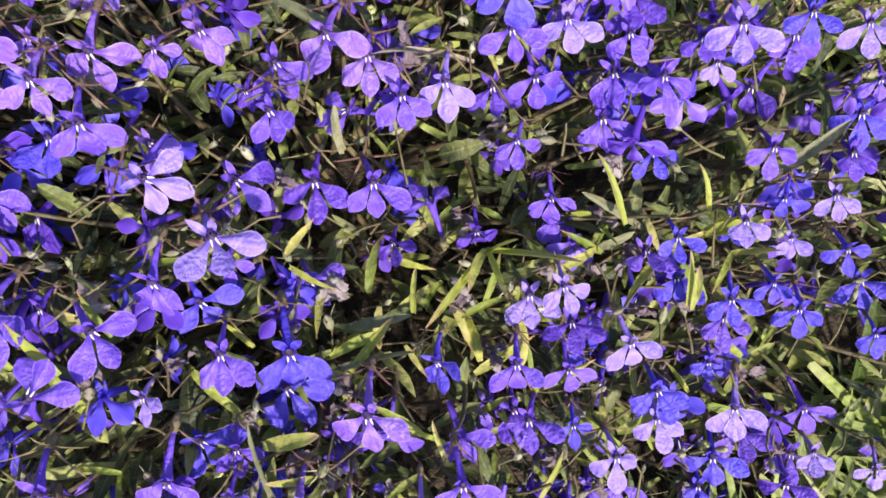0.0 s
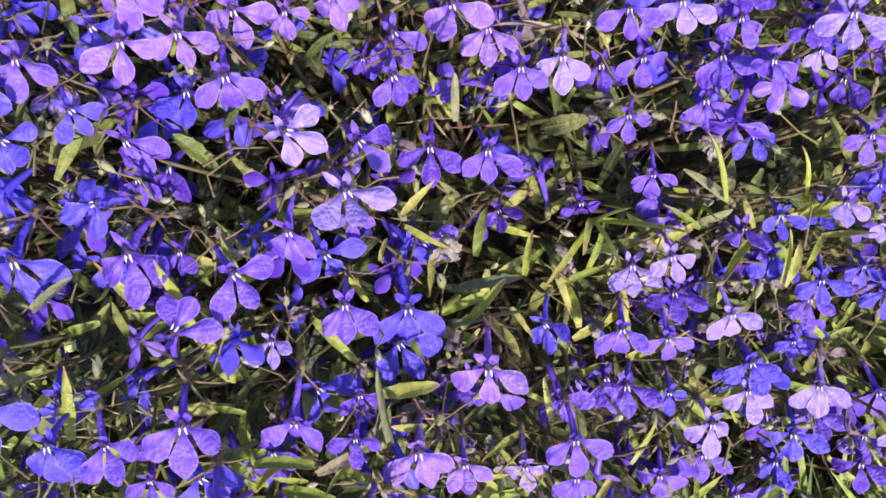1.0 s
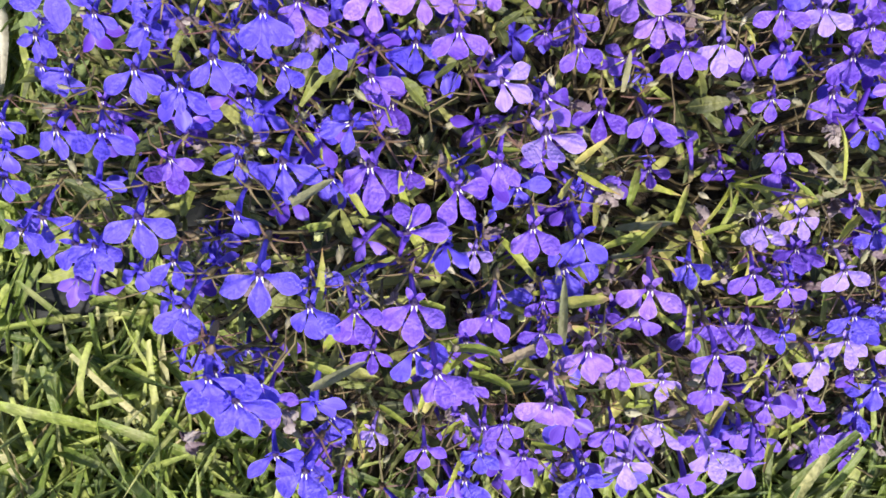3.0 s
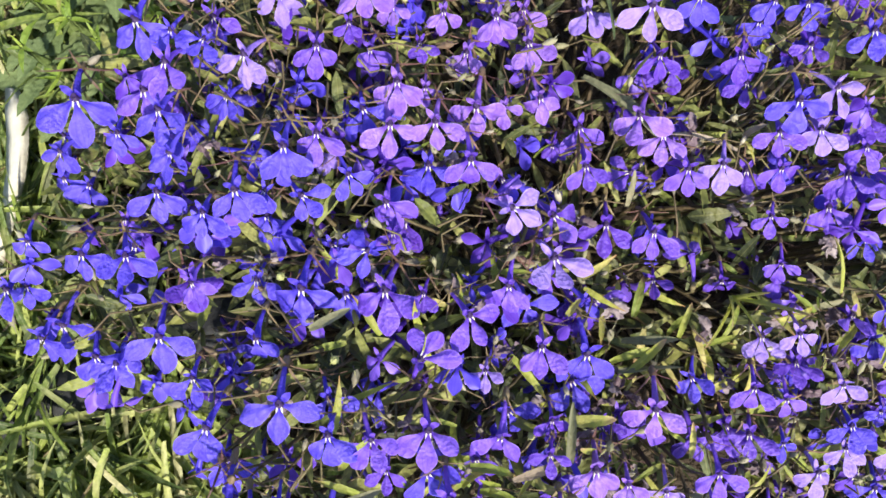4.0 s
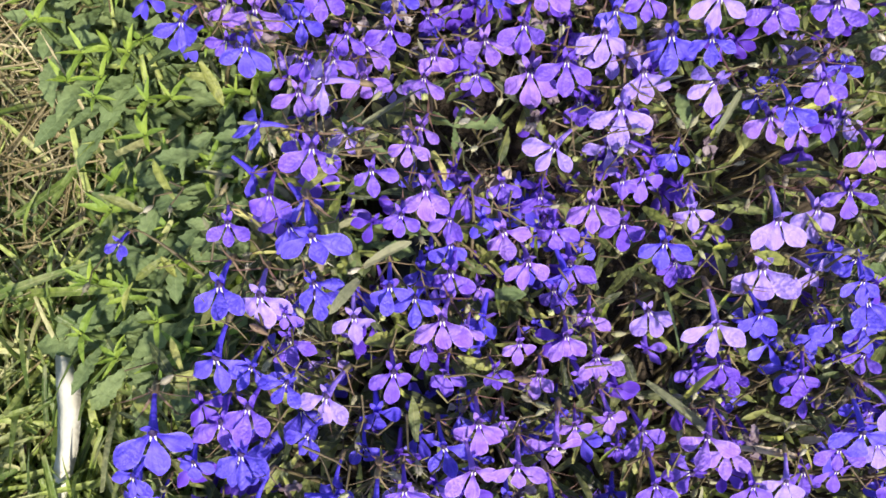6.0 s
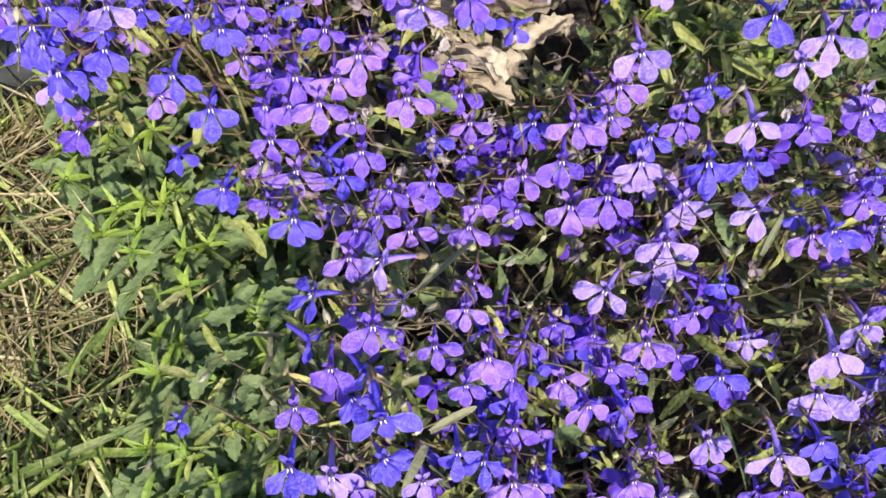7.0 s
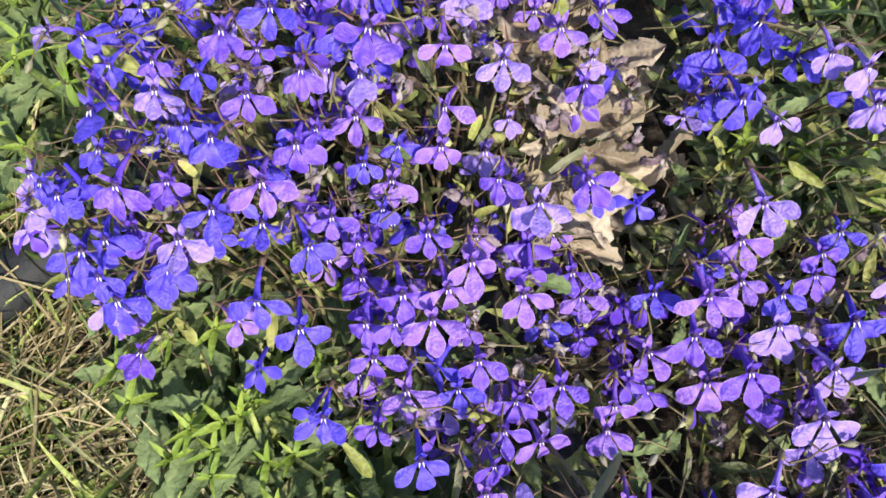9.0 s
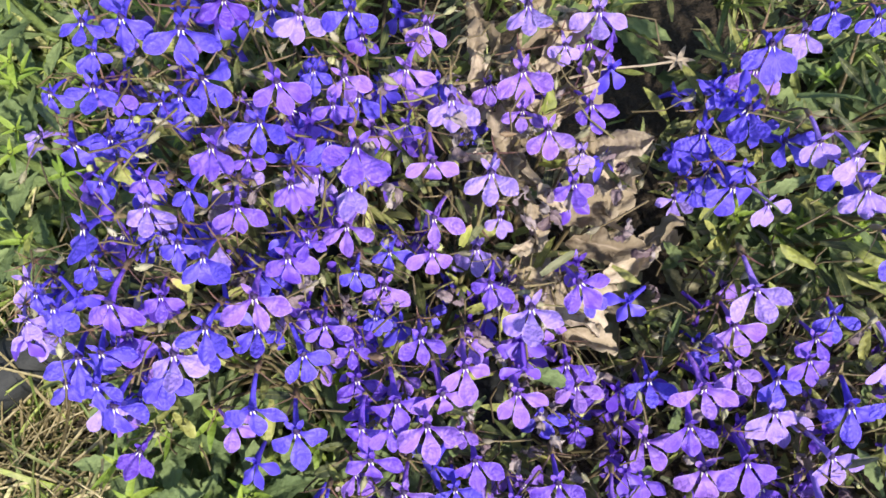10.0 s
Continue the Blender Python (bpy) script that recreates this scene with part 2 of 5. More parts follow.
def lawn_cover(mat):
    """Away from the bed the soil is covered by turf."""
    t = mat.node_tree
    bsdf = t.nodes["Principled BSDF"]
    old = bsdf.inputs["Base Color"].links[0].from_socket
    geo = t.nodes.new("ShaderNodeNewGeometry")
    far = t.nodes.new("ShaderNodeVectorMath")
    far.operation = "LENGTH"
    t.links.new(geo.outputs["Position"], far.inputs[0])
    ring = t.nodes.new("ShaderNodeValToRGB")
    ring.color_ramp.elements[0].position, ring.color_ramp.elements[0].color = 0.32, (0, 0, 0, 1)
    ring.color_ramp.elements[1].position, ring.color_ramp.elements[1].color = 0.55, (1, 1, 1, 1)
    t.links.new(far.outputs["Value"], ring.inputs["Fac"])
    patch = t.nodes.new("ShaderNodeTexNoise")
    patch.inputs["Scale"].default_value = 55
    patch.inputs["Detail"].default_value = 8
    t.links.new(geo.outputs["Position"], patch.inputs["Vector"])
    turf = t.nodes.new("ShaderNodeValToRGB")
    turf.color_ramp.elements[0].position, turf.color_ramp.elements[0].color = 0.3, (0.025, 0.036, 0.01, 1)
    turf.color_ramp.elements[1].position, turf.color_ramp.elements[1].color = 0.7, (0.09, 0.13, 0.03, 1)
    t.links.new(patch.outputs["Fac"], turf.inputs["Fac"])
    mix = t.nodes.new("ShaderNodeMix")
    mix.data_type = "RGBA"
    t.links.new(ring.outputs["Color"], mix.inputs[0])
    t.links.new(old, mix.inputs[6])
    t.links.new(turf.outputs["Color"], mix.inputs[7])
    t.links.new(mix.outputs[2], bsdf.inputs["Base Color"])


lawn_cover(SOIL)
build_ground()


def build_hose():
    """A black hose that lies in the grass and runs under the plants."""
    way = [(-3.2, -2.2), (-1.8, -0.95), (-0.75, -0.36), (-0.30, -0.168), (-0.144, -0.118), (-0.082, -0.095), (-0.02, -0.058), (0.005, 0.02), (-0.012, 0.12), (-0.06, 0.195), (-0.108, 0.206), (-0.15, 0.189), (-0.19, 0.170), (-0.32, 0.10), (-0.7, -0.06), (-1.7, -0.3), (-3.0, -1.4)]
    pts = []
    for i in range(len(way) - 1):
        p0, p1, p2, p3 = (Vector((*way[min(max(j, 0), len(way) - 1)], 0)) for j in (i - 1, i, i + 1, i + 2))
        for k in range(10):
            t = k / 10
            p = 0.5 * ((2 * p1) + (p2 - p0) * t + (2 * p0 - 5 * p1 + 4 * p2 - p3) * t * t + (3 * p1 - p0 - 3 * p2 + p3) * t ** 3)
            pts.append((p.x, p.y, ground_z(p.x, p.y) + 0.0105 - 0.009 * (1 - smooth(-0.08, 0.10, p.y)) + 0.0006 * math.sin(i + 5 * t)))
    heap = Heap()
    heap.tube(pts, [0.0115 + 0.0002 * math.sin(i * 1.7) for i in range(len(pts))], 20)
    tagged(new("garden_hose", heap.mesh("garden_hose", HOSE)), "scuffed black rubber garden hose lying in the grass", "hose")


build_hose()

# ---- lobelia flower: shared shapes ----
rng = random.Random(11)


def lobe_shapes(kind, count):
    made = []
    for i in range(count):
        r = rng.random
        if kind == "lower":
            broad = 0.74 + 0.22 * r()
            point = r() ** 2
            w = [0.030, 0.038, 0.052, 0.078, 0.112, 0.146, 0.174, 0.190, 0.190 - 0.015 * point, 0.172 - 0.035 * point, 0.130 - 0.06 * point, 0.052 - 0.05 * point]
            piece = blade(0.54 + 0.06 * r(), [broad * k for k in w], bend=-0.25 + 1.1 * r() ** 1.6, fold=-0.55 + 0.85 * r(), ripple=0.05 + 0.2 * r(), twist=0.5 * (r() - 0.5))
        else:
            w = [0.036, 0.046, 0.052, 0.046, 0.030, 0.006]
            piece = blade(0.22 + 0.06 * r(), w, bend=-0.2 - 0.7 * r(), fold=0.2, across=1)
        made.append(piece)
    return made


LOWER = lobe_shapes("lower", 14)
UPPER = lobe_shapes("upper", 4)


def as_meshes(name, pieces, material):
    return [mesh_from(name, v, f, material, uv) for v, f, uv in pieces]


LOBES = {key: (as_meshes("petal", LOWER, m), as_meshes("petal", UPPER, m)) for key, m in (("violet", PETAL), ("rose", PETAL_ROSE), ("blue", PETAL_BLUE), ("lilac", PETAL_PALE), ("deep", PETAL_DEEP_AND_SHADE))}


def tube_mesh(material):
    """The funnel of the corolla, from the throat back to the calyx."""
    heap = Heap()
    pts = [(0, 0.0, 0.0), (0, 0.06, -0.06), (0, 0.17, -0.15), (0, 0.29, -0.30), (0, 0.38, -0.46), (0, 0.41, -0.55)]
    heap.tube(pts, [0.080, 0.062, 0.047, 0.037, 0.031, 0.036], 8)
    return heap.mesh("corolla_tube", material)


TUBES = {key: tube_mesh(m) for key, m in (("violet", PETAL), ("rose", PETAL_ROSE), ("blue", PETAL_BLUE), ("lilac", PETAL_PALE), ("deep", PETAL_DEEP_AND_SHADE))}


def calyx_mesh():
    """Five narrow pointed sepals round a small green cup."""
    heap = Heap()
    heap.tube([(0, 0.36, -0.42), (0, 0.41, -0.51), (0, 0.45, -0.62), (0, 0.46, -0.68)], [0.042, 0.065, 0.050, 0.018], 6)
    needle = blade(0.58, [0.020, 0.022, 0.014, 0.003], bend=-0.3, across=1)
    axis = Vector((0, -0.62, 0.70)).to_track_quat("Y", "Z").to_matrix().to_4x4()
    for k in range(5):
        turn = Matrix.Translation((0, 0.40, -0.50)) @ axis @ Matrix.Rotation(k * 1.2566, 4, "Y") @ Matrix.Rotation(0.95, 4, "X")
        heap.add(needle, turn)
    return heap.mesh("calyx", SEPAL)


CALYX = calyx_mesh()


def throat_mesh():
    """Two pale ridges on the lip with a dark anther tip above them."""
    heap = Heap()
    for s in (-1, 1):
        heap.tube([(0.010 * s, 0.02, 0.018), (0.024 * s, -0.02, 0.028), (0.033 * s, -0.075, 0.026), (0.042 * s, -0.120, 0.012)], [0.008, 0.015, 0.013, 0.003], 6)
    pale = len(heap.f)
    heap.tube([(0, 0.0, 0.0), (0, 0.03, 0.035), (0, 0.04, 0.075), (0, 0.015, 0.10)], [0.064, 0.056, 0.038, 0.014], 8)
    me = heap.mesh("throat", THROAT)
    me.materials.append(THROAT_DARK)
    me.polygons.foreach_set("material_index", [0] * pale + [1] * (len(me.polygons) - pale))
    return me


THROAT_MESH = throat_mesh()


def lobelia(label, x, y):
    """An Empty at the plant's base; blooms, stems and leaves hang on it."""
    plant = new("lobelia_plant")
    plant.location = (x, y, ground_z(x, y))
    tagged(plant, label, "flowering plant", group="lobelia plants in the bed")
    plants.append((plant, []))
    return plants[-1]


plants = []
lower = lobelia("sprawling violet-blue lobelia in full bloom beside the lawn", 0.055, -0.055)
upper = lobelia("bushy violet-blue lobelia hanging over a black hose", -0.035, 0.135)
middle = lobelia("violet lobelia with dark stems between two fuller plants", 0.075, 0.085)
right = lobelia("small deep blue lobelia behind withered leaves", 0.10, 0.185)
BLOOMS = []
OWN = {p[0].name: [] for p in plants}


def bloom(plant, x, y, z, yaw, width, key=""):
    """A flower with its throat at x, y, z, the lip towards the compass angle yaw (degrees), width in millimetres."""
    base, own = plant
    size = width / 1000 * 1.22
    lip = Vector((math.cos(radians(yaw)), math.sin(radians(yaw)), 0))
    lean = radians(rng.gauss(16, 11))
    face = (Vector((0, 0, 1)) * math.cos(lean) + lip * math.sin(lean)).normalized()
    side = (-lip).cross(face).normalized()
    up = face.cross(side)
    m = Matrix((side, up, face)).transposed().to_4x4() @ Matrix.Rotation(rng.gauss(0, 0.2), 4, "Y")
    m = Matrix.Translation((x, y, z)) @ m @ Matrix.Scale(size, 4)
    local = Matrix.Translation(-base.location) @ m
    draw = rng.random()
    if not key:
        pale = 0.06 if base is lower[0] else 0.32
        blue = 0.92 - 0.62 * smooth(0.02, 0.10, x) if base is lower[0] else 0.75 - 0.35 * smooth(-0.06, 0.0, x)
        key = "lilac" if draw < pale else "blue" if draw < (0.8 if base is right[0] else blue) else "deep" if draw > 0.92 else "violet" if base is lower[0] else "rose"
    flower = child("flower", TUBES[key], base, local)
    if key == "lilac":
        flower["label"] = "pale lilac flower"
    low, high = LOBES[key]
    spread = rng.gauss(53, 6)
    droop = rng.gauss(2, 10)
    for ang in (-spread, 0, spread):
        a = radians(ang + rng.gauss(0, 4))
        q = Matrix.Rotation(math.pi + a, 4, "Z") @ Matrix.Translation((0, 0.035, 0.004 if ang else 0.012)) @ Matrix.Rotation(radians(droop + rng.gauss(0, 9)), 4, "X") @ Matrix.Scale(rng.uniform(0.86, 1.08), 4)
        child("petal", rng.choice(low), flower, q)
    for s in (-1, 1):
        q = Matrix.Rotation(radians(s * rng.uniform(20, 42)), 4, "Z") @ Matrix.Translation((0, 0.06, 0.02)) @ Matrix.Rotation(radians(rng.uniform(5, 50)), 4, "X")
        child("petal", rng.choice(high), flower, q)
    child("throat", THROAT_MESH, flower, None, "pale throat with a dark anther tip")
    child("calyx", CALYX, flower, None, "narrow dark sepals")
    foot = m @ Vector((0, 0.46, -0.68))
    own.append((foot, face, size))
    BLOOMS.append((x, y, z))
    OWN[base.name].append((x, y, z))


# ---- the blooms, plant by plant ----
bloom(lower, 0.0964, -0.1651, 0.0087, -94, 13.9, "violet")
bloom(lower, 0.0240, -0.1622, 0.0483, -84, 12.0, "violet")
bloom(lower, 0.0020, -0.1619, 0.0436, -94, 9.7, "violet")
bloom(lower, 0.0767, -0.1564, 0.0336, -94, 14.2, "lilac")
bloom(lower, 0.0648, -0.1561, 0.0347, -94, 10.7, "violet")
bloom(lower, 0.1395, -0.1541, -0.0000, -84, 10.7, "violet")
bloom(lower, 0.0496, -0.1540, 0.0407, -94, 8.0, "deep")
bloom(lower, -0.0059, -0.1538, 0.0429, -94, 16.1, "blue")
bloom(lower, 0.1520, -0.1537, -0.0034, -89, 11.6, "violet")
bloom(lower, 0.0957, -0.1534, 0.0436, -74, 12.0, "lilac")
bloom(lower, 0.1159, -0.1532, 0.0164, -84, 9.2, "violet")
bloom(lower, 0.0387, -0.1520, 0.0485, -94, 8.0, "blue")
bloom(lower, 0.1728, -0.1505, -0.0021, -101, 12.0, "deep")
bloom(lower, 0.1102, -0.1505, 0.0196, -94, 10.6, "violet")
bloom(lower, 0.0966, -0.1504, 0.0320, -94, 8.6, "violet")
bloom(lower, 0.1942, -0.1503, -0.0004, -101, 8.4, "lilac")
bloom(lower, 0.0252, -0.1503, 0.0515, -94, 8.6, "violet")
bloom(lower, 0.0588, -0.1493, 0.0267, -94, 12.7, "violet")
bloom(lower, 0.0731, -0.1481, 0.0367, -104, 9.9, "violet")
bloom(lower, 0.1514, -0.1475, -0.0014, -101, 10.0, "blue")
bloom(lower, 0.0871, -0.1473, 0.0266, -94, 12.6, "lilac")
bloom(lower, 0.0118, -0.1459, 0.0490, -94, 8.0, "lilac")
bloom(lower, 0.0399, -0.1454, 0.0494, -84, 9.4, "violet")
bloom(lower, 0.0454, -0.1450, 0.0507, -94, 9.3, "violet")
bloom(lower, 0.1178, -0.1434, 0.0217, -94, 9.8, "violet")
bloom(lower, 0.0000, -0.1422, 0.0427, -79, 10.9, "blue")
bloom(lower, 0.1771, -0.1419, 0.0102, -101, 8.0, "lilac")
bloom(lower, 0.1306, -0.1413, 0.0125, -94, 11.0, "violet")
bloom(lower, 0.1551, -0.1400, 0.0051, -94, 12.9, "blue")
bloom(lower, 0.0561, -0.1399, 0.0608, -104, 13.7, "rose")
bloom(lower, 0.0972, -0.1384, 0.0430, -94, 9.5, "violet")
bloom(lower, -0.0133, -0.1362, 0.0534, -89, 11.0, "violet")
bloom(lower, 0.1478, -0.1361, 0.0085, -94, 9.6, "deep")
bloom(lower, 0.0870, -0.1357, 0.0356, -94, 10.7, "lilac")
bloom(lower, 0.0365, -0.1353, 0.0500, -84, 10.1, "violet")
bloom(lower, -0.0115, -0.1329, 0.0661, -94, 9.4, "blue")
bloom(lower, 0.1298, -0.1325, 0.0292, -94, 11.6, "lilac")
bloom(lower, 0.0306, -0.1322, 0.0686, -74, 12.8, "violet")
bloom(lower, 0.0750, -0.1321, 0.0489, -84, 9.4, "rose")
bloom(lower, -0.0203, -0.1302, 0.0730, -79, 15.2, "blue")
bloom(lower, 0.0979, -0.1299, 0.0492, -94, 11.3, "violet")
bloom(lower, 0.1613, -0.1285, 0.0122, -94, 12.5, "lilac")
bloom(lower, 0.0665, -0.1280, 0.0537, -94, 13.8, "rose")
bloom(lower, 0.1414, -0.1269, 0.0212, -94, 10.6, "lilac")
bloom(lower, 0.0142, -0.1262, 0.0603, -94, 8.0, "deep")
bloom(lower, 0.1223, -0.1246, 0.0269, -94, 8.0, "blue")
bloom(lower, 0.0551, -0.1236, 0.0578, -94, 8.0, "deep")
bloom(lower, 0.1129, -0.1218, 0.0278, -94, 11.9, "violet")
bloom(lower, 0.1423, -0.1205, 0.0250, -84, 11.2, "blue")
bloom(lower, 0.0430, -0.1188, 0.0571, -109, 13.1, "violet")
bloom(lower, 0.0128, -0.1179, 0.0733, -74, 10.3, "violet")
bloom(lower, 0.1990, -0.1177, 0.0079, -101, 8.2, "blue")
bloom(lower, 0.1587, -0.1173, 0.0086, -101, 8.0, "blue")
bloom(lower, 0.0029, -0.1166, 0.0746, -89, 11.5, "blue")
bloom(lower, 0.0259, -0.1163, 0.0698, -94, 13.5, "violet")
bloom(lower, 0.0562, -0.1154, 0.0542, -94, 8.0, "deep")
bloom(lower, -0.0305, -0.1141, 0.0647, -104, 14.3, "blue")
bloom(lower, 0.0826, -0.1135, 0.0532, -94, 13.9, "rose")
bloom(lower, 0.1236, -0.1123, 0.0300, -94, 10.3, "violet")
bloom(lower, -0.0077, -0.1090, 0.0781, -94, 14.9, "blue")
bloom(lower, 0.1126, -0.1090, 0.0376, -94, 10.7, "violet")
bloom(lower, 0.1373, -0.1089, 0.0346, -84, 10.8, "lilac")
bloom(lower, 0.1792, -0.1084, 0.0183, -101, 9.8, "blue")
bloom(lower, 0.0960, -0.1056, 0.0384, -74, 10.1, "blue")
bloom(lower, 0.1651, -0.1033, 0.0172, -94, 10.9, "blue")
bloom(lower, 0.1260, -0.1026, 0.0331, -94, 10.2, "deep")
bloom(lower, 0.0398, -0.1024, 0.0564, -94, 8.0, "lilac")
bloom(lower, 0.1751, -0.1015, 0.0180, -101, 8.0, "blue")
bloom(lower, -0.0373, -0.1015, 0.0579, -84, 10.3, "blue")
bloom(lower, 0.0246, -0.0992, 0.0681, 56, 12.6, "violet")
bloom(lower, 0.0670, -0.0984, 0.0465, -94, 15.4, "blue")
bloom(lower, 0.1941, -0.0968, 0.0160, -91, 9.3, "blue")
bloom(lower, 0.0548, -0.0965, 0.0524, -94, 11.6, "violet")
bloom(lower, 0.1525, -0.0963, 0.0225, -94, 10.7, "blue")
bloom(lower, 0.1255, -0.0949, 0.0401, -84, 9.9, "lilac")
bloom(lower, 0.1182, -0.0947, 0.0311, -94, 11.9, "lilac")
bloom(lower, -0.0620, -0.0938, 0.0493, -94, 11.7, "blue")
bloom(lower, -0.0167, -0.0926, 0.0687, -94, 12.3, "blue")
bloom(lower, 0.1801, -0.0922, 0.0215, -101, 8.0, "lilac")
bloom(lower, -0.0449, -0.0906, 0.0624, -94, 14.9, "blue")
bloom(lower, 0.1467, -0.0893, 0.0247, -89, 10.7, "violet")
bloom(lower, 0.0367, -0.0890, 0.0667, -64, 12.2, "violet")
bloom(lower, 0.1519, -0.0887, 0.0349, -94, 8.7, "blue")
bloom(lower, 0.1671, -0.0878, 0.0337, -101, 9.2, "lilac")
bloom(lower, 0.1935, -0.0841, 0.0190, -101, 9.9, "lilac")
bloom(lower, -0.0840, -0.0840, 0.0417, -93, 15.8, "blue")
bloom(lower, 0.1798, -0.0833, 0.0249, -101, 8.4, "blue")
bloom(lower, 0.0713, -0.0831, 0.0372, -44, 11.9, "violet")
bloom(lower, 0.0251, -0.0825, 0.0632, -94, 8.0, "deep")
bloom(lower, 0.0157, -0.0817, 0.0655, -94, 14.7, "violet")
bloom(lower, 0.0469, -0.0811, 0.0612, -89, 11.9, "violet")
bloom(lower, -0.0046, -0.0809, 0.0709, -94, 14.8, "blue")
bloom(lower, -0.0331, -0.0781, 0.0700, -74, 9.8, "violet")
bloom(lower, 0.1093, -0.0780, 0.0300, -94, 9.2, "deep")
bloom(lower, 0.1277, -0.0775, 0.0233, -94, 8.6, "violet")
bloom(lower, 0.0580, -0.0775, 0.0501, -104, 8.4, "violet")
bloom(lower, -0.0184, -0.0772, 0.0640, -94, 10.8, "blue")
bloom(lower, 0.0898, -0.0768, 0.0293, -84, 8.0, "deep")
bloom(lower, 0.1981, -0.0756, 0.0225, -101, 10.5, "deep")
bloom(lower, 0.0590, -0.0743, 0.0594, -74, 14.7, "lilac")
bloom(lower, 0.1277, -0.0733, 0.0276, -94, 9.2, "violet")
bloom(lower, -0.0946, -0.0726, 0.0446, -93, 10.3, "blue")
bloom(lower, 0.0117, -0.0718, 0.0691, -169, 11.0, "blue")
bloom(lower, 0.1795, -0.0716, 0.0268, -101, 10.3, "violet")
bloom(lower, -0.0503, -0.0706, 0.0716, -89, 11.9, "blue")
bloom(lower, 0.1004, -0.0704, 0.0336, 111, 12.1, "violet")
bloom(lower, -0.0608, -0.0701, 0.0734, -98, 11.9, "blue")
bloom(lower, 0.2012, -0.0673, 0.0247, -101, 11.7, "blue")
bloom(lower, 0.1531, -0.0670, 0.0259, -79, 10.0, "blue")
bloom(lower, 0.0177, -0.0665, 0.0640, -94, 8.0, "deep")
bloom(lower, 0.0890, -0.0645, 0.0396, -94, 12.6, "violet")
bloom(lower, -0.0795, -0.0645, 0.0678, -93, 9.3, "blue")
bloom(lower, 0.1220, -0.0616, 0.0397, -94, 8.8, "violet")
bloom(lower, 0.0760, -0.0613, 0.0387, -94, 12.8, "deep")
bloom(lower, 0.0488, -0.0613, 0.0637, -23, 12.6, "lilac")
bloom(lower, 0.2058, -0.0612, 0.0277, -101, 8.0, "violet")
bloom(lower, -0.0306, -0.0601, 0.0709, -94, 10.6, "blue")
bloom(lower, 0.0606, -0.0596, 0.0458, -54, 13.1, "violet")
bloom(lower, -0.0559, -0.0586, 0.0621, -94, 8.5, "violet")
bloom(lower, 0.0162, -0.0582, 0.0650, -84, 12.1, "violet")
bloom(lower, -0.0037, -0.0580, 0.0745, -44, 10.9, "blue")
bloom(lower, 0.1432, -0.0570, 0.0278, -94, 12.4, "violet")
bloom(lower, -0.0193, -0.0569, 0.0790, -89, 13.2, "blue")
bloom(lower, -0.0138, -0.0559, 0.0727, -109, 8.0, "blue")
bloom(lower, 0.1556, -0.0541, 0.0396, -94, 12.4, "violet")
bloom(lower, -0.0448, -0.0528, 0.0673, -94, 12.6, "blue")
bloom(lower, 0.0070, -0.0514, 0.0690, -64, 10.0, "blue")
bloom(lower, 0.0465, -0.0510, 0.0545, -52, 9.7, "rose")
bloom(lower, 0.1703, -0.0507, 0.0314, -101, 8.0, "lilac")
bloom(lower, -0.0085, -0.0498, 0.0762, -94, 10.3, "blue")
bloom(lower, 0.1467, -0.0494, 0.0352, -94, 12.0, "violet")
bloom(lower, 0.2043, -0.0492, 0.0324, -101, 10.1, "lilac")
bloom(lower, 0.0387, -0.0486, 0.0668, -93, 13.0, "violet")
bloom(lower, 0.0992, -0.0477, 0.0442, -94, 11.7, "violet")
bloom(lower, 0.1886, -0.0475, 0.0417, -101, 10.2, "blue")
bloom(lower, 0.1733, -0.0474, 0.0433, -101, 13.2, "lilac")
bloom(lower, -0.0066, -0.0470, 0.0807, -93, 13.0, "blue")
bloom(lower, 0.1090, -0.0467, 0.0442, -94, 11.7, "lilac")
bloom(lower, 0.0268, -0.0466, 0.0576, -94, 12.0, "blue")
bloom(lower, 0.0704, -0.0460, 0.0469, -79, 11.7, "violet")
bloom(lower, 0.1670, -0.0460, 0.0363, -101, 10.0, "deep")
bloom(lower, 0.1193, -0.0456, 0.0318, -94, 10.8, "deep")
bloom(lower, 0.1294, -0.0454, 0.0320, -94, 11.6, "violet")
bloom(lower, -0.0730, -0.0448, 0.0516, -113, 10.2, "blue")
bloom(lower, -0.0388, -0.0443, 0.0733, -94, 10.7, "blue")
bloom(lower, 0.1510, -0.0426, 0.0388, -91, 10.0, "violet")
bloom(lower, 0.0002, -0.0421, 0.0751, -93, 11.2, "violet")
bloom(lower, 0.1253, -0.0384, 0.0446, -93, 10.9, "violet")
bloom(lower, 0.0180, -0.0383, 0.0684, -93, 12.3, "rose")
bloom(lower, 0.0299, -0.0379, 0.0672, -93, 12.4, "rose")
bloom(lower, 0.1379, -0.0375, 0.0415, -93, 11.8, "lilac")
bloom(lower, 0.0933, -0.0373, 0.0442, -93, 11.8, "rose")
bloom(lower, 0.0624, -0.0356, 0.0358, -93, 8.0, "deep")
bloom(lower, 0.1272, -0.0336, 0.0557, -93, 14.3, "blue")
bloom(lower, -0.0595, -0.0334, 0.0621, -93, 10.6, "blue")
bloom(lower, 0.0861, -0.0331, 0.0502, -93, 13.2, "rose")
bloom(lower, 0.0407, -0.0330, 0.0639, -93, 13.4, "rose")
bloom(lower, 0.1537, -0.0329, 0.0367, -93, 12.9, "deep")
bloom(lower, -0.0431, -0.0316, 0.0717, -93, 13.2, "blue")
